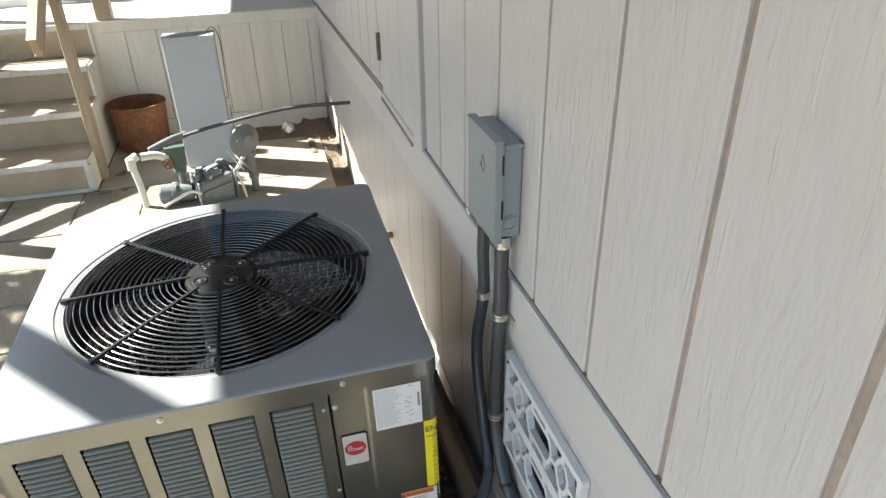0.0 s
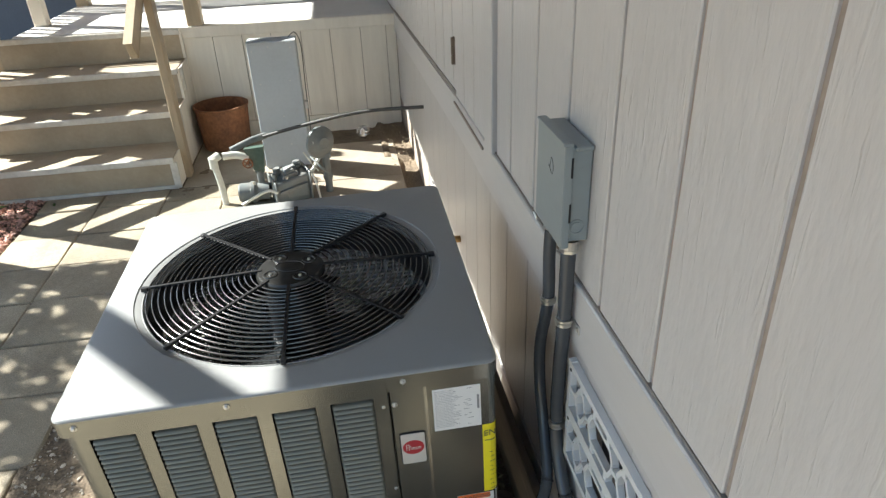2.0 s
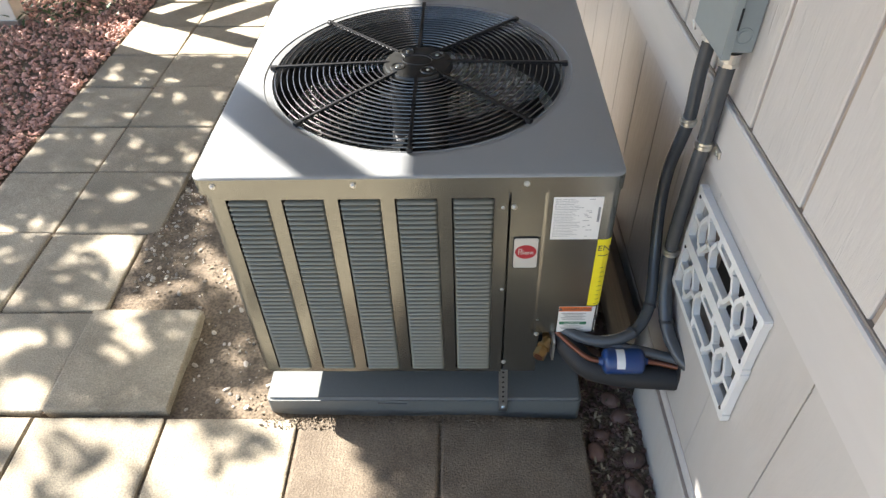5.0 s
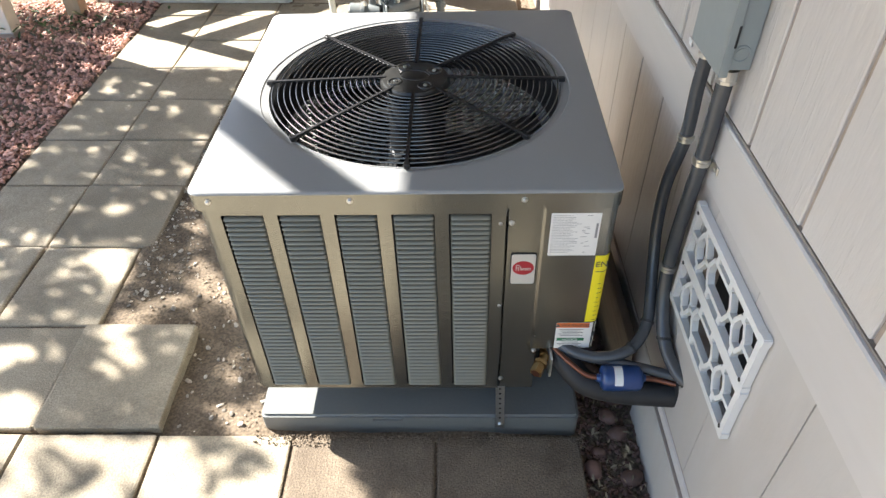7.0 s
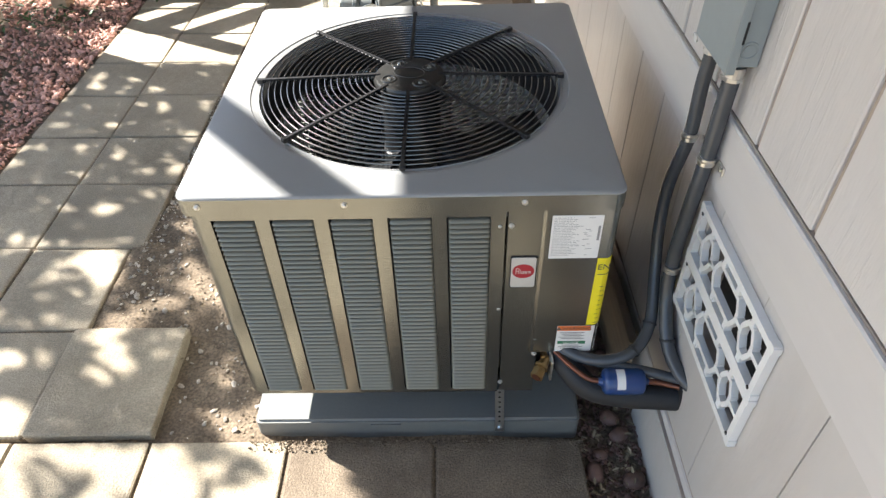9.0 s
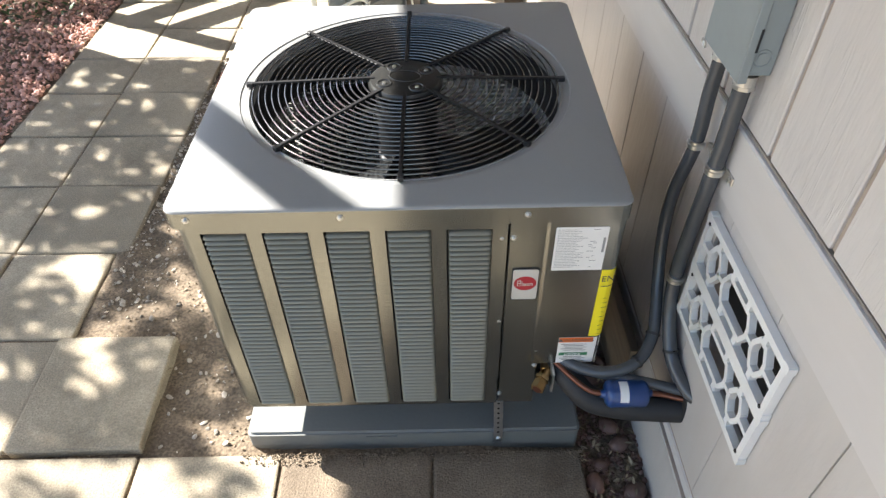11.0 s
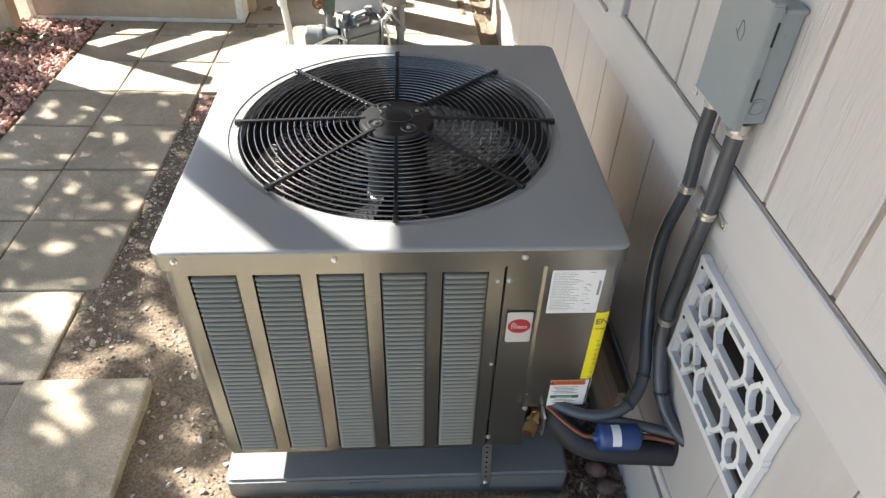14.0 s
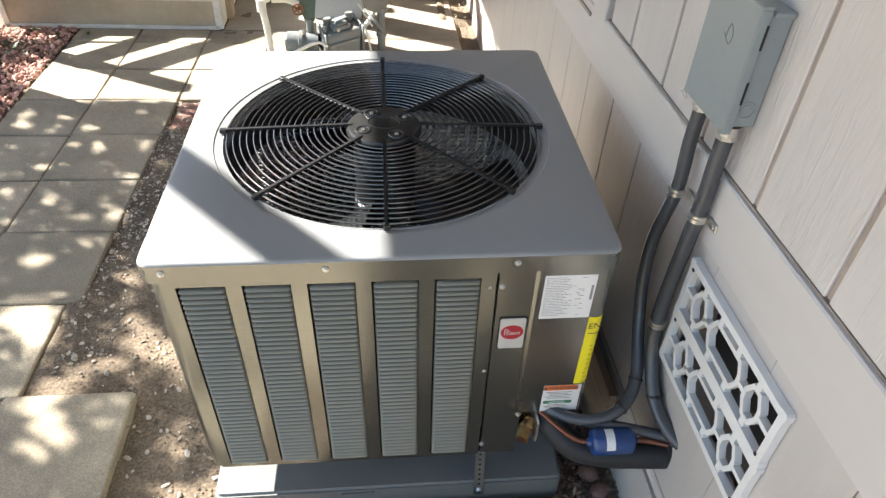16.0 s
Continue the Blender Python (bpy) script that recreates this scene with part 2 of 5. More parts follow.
def part(name, bm, material, parent, label="", smooth=False):
    ob = new(name, mesh(bm, name, material, smooth))
    ob.parent = parent
    return tagged(ob, label)


def thing(name, bm, material, label, category, group="", kind="", smooth=False):
    return tagged(new(name, mesh(bm, name, material, smooth)), label, category, group, kind)


def root(name, label, category, at=(0, 0, 0), group="", kind=""):
    ob = new(name)
    ob.location = at
    ob.empty_display_size = 0.05
    return tagged(ob, label, category, group, kind)


def share(name, me, parent, m):
    ob = new(name, me)
    ob.parent = parent
    ob.matrix_basis = m
    return ob


def B():
    return bmesh.new()


def box(bm, a, b, bevel=0.0, seg=2):
    lo, hi = [min(p, q) for p, q in zip(a, b)], [max(p, q) for p, q in zip(a, b)]
    r = bmesh.ops.create_cube(bm, size=1)
    vs = r["verts"]
    for v in vs:
        v.co = Vector([lo[i] + (v.co[i] + 0.5) * (hi[i] - lo[i]) for i in range(3)])
    if bevel:
        es = list({e for v in vs for e in v.link_edges})
        bmesh.ops.bevel(bm, geom=es, offset=bevel, segments=seg, affect="EDGES", profile=0.5)
    return bm


def obox(bm, a, b, w, h, up=(0, 0, 1), bevel=0.0):
    """A bar of section w x h from a to b."""
    a, b = Vector(a), Vector(b)
    d = (b - a).normalized()
    s = d.cross(Vector(up)).normalized()
    u = s.cross(d)
    r = bmesh.ops.create_cube(bm, size=1)
    for v in r["verts"]:
        c = v.co.copy()
        v.co = a + (b - a) * (c.x + 0.5) + s * (c.y * w) + u * (c.z * h)
    if bevel:
        es = list({e for v in r["verts"] for e in v.link_edges})
        bmesh.ops.bevel(bm, geom=es, offset=bevel, segments=1, affect="EDGES")
    return bm


def cyl(bm, a, b, r1, r2=None, n=16, caps=True):
    a, b = Vector(a), Vector(b)
    r2 = r1 if r2 is None else r2
    d = b - a
    q = d.to_track_quat("Z", "Y").to_matrix().to_4x4()
    bmesh.ops.create_cone(bm, cap_ends=caps, segments=n, radius1=r1, radius2=r2, depth=d.length, matrix=Matrix.Translation((a + b) / 2) @ q)
    return bm


def tube(bm, pts, r, n=10, sub=6, ridge=0.0, pitch=0.006):
    """A round tube along a smooth line through pts, with rings if ridge is given."""
    P = [Vector(p) for p in pts]
    P = [P[0] * 2 - P[1]] + P + [P[-1] * 2 - P[-2]]
    line = []
    for i in range(1, len(P) - 2):
        k = sub if not ridge else max(sub, int((P[i + 1] - P[i]).length / pitch * 2))
        for j in range(k):
            t = j / k
            a, b, c, d = P[i - 1], P[i], P[i + 1], P[i + 2]
            line.append(0.5 * ((2 * b) + (c - a) * t + (2 * a - 5 * b + 4 * c - d) * t * t + (3 * b - a - 3 * c + d) * t ** 3))
    line.append(P[-2])
    rings, nrm = [], None
    for i, p in enumerate(line):
        d = (line[min(i + 1, len(line) - 1)] - line[max(i - 1, 0)]).normalized()
        if nrm is None:
            nrm = d.orthogonal().normalized()
        nrm = (nrm - d * nrm.dot(d)).normalized()
        bn = d.cross(nrm)
        rr = r + (ridge if i % 2 else -ridge)
        rings.append([bm.verts.new(p + (nrm * math.cos(6.2832 * k / n) + bn * math.sin(6.2832 * k / n)) * rr) for k in range(n)])
    for u, v in zip(rings, rings[1:]):
        for k in range(n):
            bm.faces.new((u[k], u[(k + 1) % n], v[(k + 1) % n], v[k]))
    bm.faces.new(rings[0][::-1])
    bm.faces.new(rings[-1])
    return bm


def torus(bm, c, R, r, n=64, k=6, axis="z"):
    rings = []
    for i in range(n):
        a = 6.28318 * i / n
        ring = []
        for j in range(k):
            t = 6.28318 * j / k
            x, y, z = (R + r * math.cos(t)) * math.cos(a), (R + r * math.cos(t)) * math.sin(a), r * math.sin(t)
            if axis == "x":
                x, y, z = z, x, y
            ring.append(bm.verts.new((c[0] + x, c[1] + y, c[2] + z)))
        rings.append(ring)
    for i in range(n):
        u, v = rings[i], rings[(i + 1) % n]
        for j in range(k):
            bm.faces.new((u[j], u[(j + 1) % k], v[(j + 1) % k], v[j]))
    return bm


def lathe(bm, c, prof, n=32, axis="z"):
    """prof: (radius, height) pairs."""
    rings = []
    for r, h in prof:
        ring = []
        for i in range(n):
            a = 6.28318 * i / n
            p = (r * math.cos(a), r * math.sin(a), h)
            if axis == "y":
                p = (p[0], p[2], p[1])
            if axis == "x":
                p = (p[2], p[0], p[1])
            ring.append(bm.verts.new((c[0] + p[0], c[1] + p[1], c[2] + p[2])))
        rings.append(ring)
    for u, v in zip(rings, rings[1:]):
        for i in range(n):
            bm.faces.new((u[i], u[(i + 1) % n], v[(i + 1) % n], v[i]))
    if prof[0][0] > 1e-4:
        bm.faces.new(rings[0])
    if prof[-1][0] > 1e-4:
        bm.faces.new(rings[-1])
    bmesh.ops.remove_doubles(bm, verts=[v for r in (rings[0], rings[-1]) for v in r], dist=1e-6)
    return bm


def prism(bm, pts, d0, d1, axis="y"):
    """A flat outline (u, v) given depth; axis is the depth's direction."""
    def at(u, v, d):
        return {"y": (u, d, v), "x": (d, u, v), "z": (u, v, d)}[axis]
    lo = [bm.verts.new(at(u, v, d0)) for u, v in pts]
    hi = [bm.verts.new(at(u, v, d1)) for u, v in pts]
    bm.faces.new(lo)
    bm.faces.new(hi[::-1])
    for i in range(len(pts)):
        j = (i + 1) % len(pts)
        bm.faces.new((lo[i], hi[i], hi[j], lo[j]))
    return bm


def rrect(u0, v0, u1, v1, r, n=4):
    out = []
    for cu, cv, a0 in ((u1 - r, v1 - r, 0), (u0 + r, v1 - r, 90), (u0 + r, v0 + r, 180), (u1 - r, v0 + r, 270)):
        for i in range(n + 1):
            a = radians(a0 + 90 * i / n)
            out.append((cu + r * math.cos(a), cv + r * math.sin(a)))
    return out


def letters(text, size, material, parent, m, label=""):
    cu = bpy.data.curves.new("lettering", "FONT")
    cu.body, cu.size, cu.align_x, cu.extrude = text, size, "CENTER", 0.0002
    tmp = bpy.data.objects.new("lettering", cu)
    me = bpy.data.meshes.new_from_object(tmp)
    bpy.data.objects.remove(tmp)
    me.materials.append(M[material])
    ob = new("lettering", me)
    ob.parent = parent
    ob.matrix_basis = m
    return tagged(ob, label)


rnd = random.Random(7)


# ---- large structure ----
XU, XT, XL = 0.552, 0.543, 0.551        # faces of the upper siding, the belt trim and the lower siding
PITCH = 0.200
YB = 3.62                               # the back wall under the landing
DECK = 0.72
UZTOP = 0.722                           # top of the air conditioner


def soil_height(x, y):
    h = 0.014 * noise.noise((x * 3.1, y * 3.1, 0.3)) + 0.008 * noise.noise((x * 11, y * 11, 2.0)) + 0.004 * noise.noise((x * 34, y * 34, 5.0))
    if -0.88 < x < -0.30 and y > 0.30:
        h += 0.016 * min(1.0, (-0.30 - x) / 0.35) * min(1.0, (y - 0.30) / 0.16)
    return h


def make_ground():
    xs = [-400, -60, -12, -5] + [-3 + 0.02 * i for i in range(201)] + [1.6, 3, 12, 60, 400]
    ys = [-400, -60, -12, -4] + [-1.2 + 0.02 * i for i in range(251)] + [4.4, 6, 14, 60, 400]
    vs, fs = [], []
    for y in ys:
        for x in xs:
            near = -2.9 < x < 1.0 and -1.1 < y < 3.7
            z = -0.022 + (soil_height(x, y) if near else 0)
            if near and 0.40 < x < 0.56:
                z -= 0.012
            if near and x > 0.36 and y > 2.95:
                z += 0.03
            vs.append((x, y, z))
    w = len(xs)
    for j in range(len(ys) - 1):
        for i in range(w - 1):
            fs.append((j * w + i, j * w + i + 1, (j + 1) * w + i + 1, (j + 1) * w + i))
    me = bpy.data.meshes.new("ground")
    me.from_pydata(vs, [], fs)
    me.materials.append(M["dirt"])
    for p in me.polygons:
        p.use_smooth = True
    tagged(new("ground", me), "bare brown soil with scattered stone chips", "ground", kind="structure")


make_ground()


def siding_wall():
    bm = B()
    box(bm, (XU + 0.0055, -3.0, -0.05), (XU + 0.12, 5.6, 0.43))
    box(bm, (XU + 0.0055, -3.0, 0.43), (XU + 0.12, -0.258, 0.642))
    box(bm, (XU + 0.0055, 0.04, 0.43), (XU + 0.12, 5.6, 0.642))
    box(bm, (XU + 0.0055, -3.0, 0.642), (XU + 0.12, 5.6, 3.0))
    box(bm, (XU + 0.08, -0.258, 0.43), (XU + 0.12, 0.04, 0.642))
    w = thing("wall_east", bm, "gap", "off-white painted grooved plywood siding wall of the house", "wall", kind="structure")
    return w


wall = siding_wall()
bm = B()
box(bm, (XL - 0.006, -3.0, -0.06), (XL + 0.004, 0.10, 0.138), 0.002, 1)
thing("baseboard", bm, "siding_low", "off-white painted board along the foot of the siding", "trim", kind="structure")
bm = B()
box(bm, (XL - 0.0035, -3.0, 0.1378), (XL + 0.004, 0.10, 0.1405))
thing("trim_seam", bm, "gap", "grimy open seam above the base board", "trim", kind="structure")
GAPW = 0.011
hatch = (0.852, 1.318, 0.788)            # the access door: near edge, far edge, sill


def boards():
    made = {}
    k0 = -0.0165
    for k in range(-12, 28):
        y0, y1 = k0 + k * PITCH + GAPW / 2, k0 + (k + 1) * PITCH - GAPW / 2
        spans = [(y0, y1)]
        if y1 > hatch[0] - 0.118 and y0 < hatch[1] + 0.02:
            spans = []
            if y0 < hatch[0] - 0.118:
                spans.append((y0, hatch[0] - 0.125))
            if y1 > hatch[1] + 0.02:
                spans.append((hatch[1] + 0.02, y1))
        for a, b in spans:
            if b - a < 0.02:
                continue
            lo = 0.8185 if b < 1.4 else 0.8185 - 0.034 * (b - 1.4)
            bm = B()
            box(bm, (XU, a, lo), (XU + 0.013, b, 3.0), 0.002, 1)
            part("siding_board", bm, "siding", wall)
    # lower siding, wider sheets whose grooves are half filled with paint
    for k in range(-12, 19):
        y0, y1 = 0.005 + k * PITCH + 0.0006, 0.005 + (k + 1) * PITCH - 0.0006
        hi = 0.694 if y1 < 1.4 else 0.69 - 0.034 * (y1 - 1.4)
        if y1 > YB:
            continue
        bm = B()
        if y0 < 0.03 and y1 > -0.258:
            # sheets behind the vent are cut for its opening
            a, b = max(y0, -0.258), min(y1, 0.04)
            box(bm, (XL, y0, 0.186), (XL + 0.013, y1, 0.43))
            box(bm, (XL, y0, 0.642), (XL + 0.013, y1, hi))
            if y0 < a - 0.002:
                box(bm, (XL, y0, 0.43), (XL + 0.013, a, 0.642))
            if y1 > b + 0.002:
                box(bm, (XL, b, 0.43), (XL + 0.013, y1, 0.642))
        else:
            box(bm, (XL, y0, 0.186), (XL + 0.013, y1, hi), 0.003, 2)
        part("siding_board", bm, "siding_low", wall)


boards()
bm = B()
box(bm, (XT, -3.0, 0.69), (XU + 0.013, 1.33, 0.815), 0.003, 1)
obox(bm, (XT + 0.012, 1.33, 0.75), (XT + 0.012, YB, 0.672), 0.024, 0.122)
thing("trim", bm, "trim", "off-white painted belt trim board along the siding", "trim", kind="structure")
bm = B()
box(bm, (XL + 0.003, -3.0, -0.08), (XL + 0.014, 2.2, 0.166), 0.003, 1)
thing("baseboard", bm, "trim", "off-white painted skirt board at the foot of the siding", "trim", kind="structure")
# grime and painted shadow in the step over the trim and over the skirt
bm = B()
box(bm, (XU - 0.0015, -3.0, 0.8135), (XU + 0.012, 1.33, 0.8190))
obox(bm, (XU + 0.004, 1.33, 0.818), (XU + 0.004, YB, 0.738), 0.015, 0.016)
thing("trim_joint", bm, "joint_shade", "dark line above the belt trim, grime with the step's shadow painted in", "trim", kind="structure")


def access_door():
    y0, y1, z0 = hatch
    d = root("door_1", "closed off-white painted plywood access door in the siding", "door", kind="structure")
    for k, (a, b) in enumerate(((y0, y0 + 0.155), (y0 + 0.158, y0 + 0.31), (y0 + 0.313, y1))):
        bm = B()
        box(bm, (XU - 0.004, a, z0 + 0.012), (XU + 0.012, b, 2.4), 0.002, 1)
        part("door_board", bm, "siding", d)
    bm = B()
    box(bm, (XT - 0.002, y0 - 0.108, z0 + 0.02), (XU + 0.012, y0 - 0.012, 2.5), 0.003, 1)
    part("door_jamb", bm, "trim", d)
    # groove brown paints both the grime and the shade of this ridge
    bm = B()
    obox(bm, (XU - 0.004, y0, z0 + 0.002), (XU - 0.004, y1, z0 + 0.004), 0.02, 0.008)
    part("door_sill", bm, "gap", d, "grimy paint ridge with shade in its colour")
    bm = B()
    for i in range(3):
        cyl(bm, (XU - 0.009, y1 + 0.012, z0 + 0.13 + i * 0.03), (XU - 0.009, y1 + 0.012, z0 + 0.157 + i * 0.03), 0.007, n=10)
    box(bm, (XU - 0.006, y1 + 0.0, z0 + 0.13), (XU - 0.002, y1 + 0.03, z0 + 0.217))
    part("hinge", bm, "oldwood", d, "painted-over rusty hinge")


access_door()

# back wall under the landing
bm = B()
box(bm, (-0.80, YB + 0.0115, -0.05), (XL, YB + 0.1, DECK - 0.032))
bw = thing("wall_north", bm, "gap", "cream painted grooved siding under the landing", "wall", kind="structure")
gx = [-0.79, -0.61, -0.43, -0.25, -0.062, 0.123, 0.32, 0.486, 0.5525]
for a, b in zip(gx, gx[1:]):
    bm = B()
    box(bm, (a + 0.0018, YB, 0.096), (b - 0.0018, YB + 0.011, DECK - 0.064), 0.001, 1)
    part("siding_board", bm, "cream", bw)
bm = B()
box(bm, (-0.78, YB - 0.006, -0.05), (XL, YB + 0.01, 0.094), 0.003, 1)
box(bm, (-0.80, YB - 0.02, DECK - 0.066), (XL, YB + 0.01, DECK + 0.004), 0.004, 1)
thing("fascia_board", bm, "cream", "cream painted boards edging the landing and its foot", "trim", kind="structure")
bm = B()
box(bm, (-1.78, YB + 0.011, DECK - 0.03), (XL, 6.2, DECK), 0.002, 1)
thing("landing_floor", bm, "deck", "grey painted landing floor in strong sun", "floor", kind="structure")
bm = B()
box(bm, (-2.6, 6.2, -0.05), (0.7, 6.3, 3.0))
box(bm, (-7.0, 6.2, -0.05), (-2.6, 6.3, 2.0))
box(bm, (-1.95, 6.17, DECK), (-1.2, 6.2, 2.7))
thing("wall_far", bm, "blue", "slate blue painted far wall of the landing", "wall", kind="structure")
# unseen overhanging roof, added to shade the wall and half of the unit
bm = B()
EDGE = -(2.50 - UZTOP) * DX
prism(bm, [(EDGE - 0.010, -1.1), (XU + 0.2, -1.1), (XU + 0.2, 7.0), (EDGE + 0.02, 7.0)], 2.50, 2.58, "z")
thing("roof_overhang", bm, "eave", "grey-brown underside of a wide unseen roof overhang, added for its shade", "roof", kind="structure")
# unseen bar placed only to cast the diagonal shadow band on the cap
bm = B()
UP = Vector((-DX, -DY, 1.0))
p0, p1 = Vector((-0.547, 0.485, 0.716)) + UP * 1.72, Vector((0.233, -0.365, 0.716)) + UP * 1.72
obox(bm, p0, p1, 0.078, 0.05)
thing("roof_brace", bm, "wood", "tan wooden bar, unseen, added to cast a diagonal shadow on the unit", "beam", kind="structure")


# ---- paving ----
def pavers():
    def piece(w, d, seed):
        r = random.Random(seed)
        bm = B()
        box(bm, (-w / 2, -d / 2, -0.045), (w / 2, d / 2, 0), 0.006, 2)
        for v in bm.verts:
            v.co.x += r.uniform(-0.002, 0.002)
            v.co.y += r.uniform(-0.002, 0.002)
        return mesh(bm, "paver", "paver")

    def lay(x0, y0, x1, y1, z=0.0, tilt=(0, 0, 0)):
        g = 0.0035
        ob = new("paver", piece(x1 - x0 - 2 * g, y1 - y0 - 2 * g, rnd.random()))
        ob.matrix_basis = pose((x0 + x1) / 2, (y0 + y1) / 2, z, *tilt)
        ob.parent = pv
        return ob

    pv = root("pavement", "walk of worn square concrete pavers", "pavement", kind="structure")
    t = lambda: (rnd.uniform(-0.4, 0.4), rnd.uniform(-0.4, 0.4), rnd.uniform(-0.5, 0.5))
    fx = [-1.58, -1.25, -0.925, -0.602, -0.278, 0.063, 0.404]
    for a, b in zip(fx, fx[1:]):
        ob = lay(a, -0.33, b, 0.008, rnd.uniform(-0.003, 0.002), t())
        # pavers in the unit's shadow get the stained copy with shade mixed in
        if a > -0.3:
            ob.data.materials[0] = M["paver_stained_shaded"]
        lay(a, -0.67, b, -0.335, rnd.uniform(-0.003, 0.002), t())
        # unseen rows, added to give the front panel bright paving to reflect
        for k in range(1, 5):
            lay(a, -0.67 - 0.338 * k, b, -0.335 - 0.338 * k, rnd.uniform(-0.003, 0.002), t())
    lay(-0.915, 0.016, -0.602, 0.352, 0.012, (0.4, 0.5, 0.8))
    ys = [0.016, 0.352, 0.692, 1.028, 1.335, 1.656, 1.96, 2.27, 2.58, 2.76]
    for i, (a, b) in enumerate(zip(ys, ys[1:])):
        xr = -0.915 if i == 0 else (-0.885 if i == 1 else -0.845)
        lay(-1.19, a, xr, b, rnd.uniform(-0.004, 0.002), t())
        lay(-1.50, a, -1.19, b, rnd.uniform(-0.004, 0.002), t())
        if a > 1.9:
            lay(-0.845, a, -0.53, b, rnd.uniform(-0.004, 0.002), t())
            lay(-0.53, a, -0.21, b, rnd.uniform(-0.004, 0.002), t())
    for x0, y0, x1, y1 in ((-0.838, 1.372, -0.54, 1.655), (-0.838, 1.662, -0.54, 1.948)):
        ob = lay(x0, y0, x1, y1, -0.010, (0.6, -0.5, 1.0))
        ob.data.materials[0] = M["paver_red"]
    return pv


pavers()
bm = B()
box(bm, (-1.57, -2.0, -0.05), (0.40, 0.0, -0.008))
box(bm, (-1.49, 0.02, -0.05), (-0.90, 2.75, -0.010))
thing("joint_soil", bm, "dirt", "brown soil filling the paver joints", "soil", kind="structure")
bm = B()
box(bm, (-0.78, 2.765, -0.05), (-0.22, 3.60, -0.002), 0.004, 1)
box(bm, (-0.21, 2.0, -0.05), (0.455, 2.66, -0.001), 0.004, 1)
box(bm, (-0.21, 2.67, -0.05), (0.455, 3.28, -0.002), 0.004, 1)
thing("concrete_slab", bm, "slab", "worn tan concrete slabs around the gas meter", "slab", kind="structure")


# ---- stairs and landing rail ----
def stairs():
    x0, x1 = -1.86, -0.80
    st = root("stairs", "tan painted wooden stairs with worn white nosings", "stairs", (0, 0, 0))
    ny = [2.745, 3.015, 3.285, 3.555]
    rise = DECK / 4
    for i, y in enumerate(ny):
        z = rise * (i + 1)
        bm = B()
        box(bm, (x0, y + 0.03, z - rise), (x1, y + 0.048, z - 0.025), 0.001, 1)
        part("riser", bm, "tan", st)
        if i < 3:
            bm = B()
            box(bm, (x0 - 0.01, y + 0.012, z - 0.028), (x1 + 0.005, ny[i + 1] + 0.045, z), 0.002, 1)
            part("tread", bm, "tan", st)
        bm = B()
        box(bm, (x0 - 0.01, y - 0.002, z - 0.03), (x1 + 0.008, y + 0.012, z + 0.003), 0.003, 1)
        part("nosing", bm, "nosing", st, "worn white nosing strip")
    bm = B()
    prism(bm, [(ny[0] + 0.03, 0), (YB - 0.01, 0), (YB - 0.01, DECK - 0.03), (ny[3] + 0.03, DECK - 0.03), (ny[3] + 0.03, 0.535), (ny[2] + 0.03, 0.535),
               (ny[2] + 0.03, 0.355), (ny[1] + 0.03, 0.355), (ny[1] + 0.03, 0.175), (ny[0] + 0.03, 0.175)], x1 - 0.001, x1 + 0.014, "x")
    part("stringer", bm, "cream", st)
    bm = B()
    box(bm, (x1 - 0.02, ny[0] + 0.018, 0), (x1 + 0.018, ny[0] + 0.03, 0.15), 0.002, 1)
    box(bm, (x0 - 0.01, ny[0] + 0.018, 0), (x0 + 0.02, ny[0] + 0.03, 0.15), 0.002, 1)
    box(bm, (x0, ny[0] + 0.018, -0.005), (x1, ny[0] + 0.028, 0.016), 0.002, 1)
    part("edge_strip", bm, "nosing", st, "worn white edge strips")
    # white colour paints the lit edges of the frames on the stringer
    for y, z in ((3.07, 0.37), (3.34, 0.55)):
        bm = B()
        box(bm, (x1 + 0.012, y, z - 0.15), (x1 + 0.026, y + 0.03, z - 0.01), 0.002, 1)
        part("side_batten", bm, "nosing", st, "side batten, coloured white for a lit edge")
    return st


stairs()


def stair_rail(x, label):
    r = root("stair_rail", label, "railing", (x, 2.95, 0), group="stair rails")
    bm = B()
    box(bm, (-0.02, -0.04, 0), (0.02, 0.045, 1.12), 0.003, 1)
    part("post", bm, "wood", r)
    bm = B()
    obox(bm, (-0.035, -0.40, 0.80), (-0.035, 0.75, 1.57), 0.036, 0.10, bevel=0.003)
    part("handrail", bm, "wood", r)
    return r


a = stair_rail(-0.775, "tan painted wooden stair rail with a broad handrail")


# guard added to throw slits of sun on the stairs; true caster unknown
def stair_shade_guard():
    r = root("stair_shade_guard", "tan wooden guard with sloping gapped boards, added to stripe the stairs with shade", "railing", (-1.91, 2.62, 0), group="stair rails")
    for y, h in ((0.0, 1.0), (1.03, 1.75)):
        bm = B()
        box(bm, (-0.04, y - 0.04, 0), (0.04, y + 0.04, h), 0.003, 1)
        part("post", bm, "wood", r)
    for k in range(3):
        bm = B()
        obox(bm, (0.052, -0.06, 0.20 + 0.225 * k), (0.052, 1.05, 0.90 + 0.225 * k), 0.022, 0.105, bevel=0.002)
        part("board", bm, "wood", r)


stair_shade_guard()


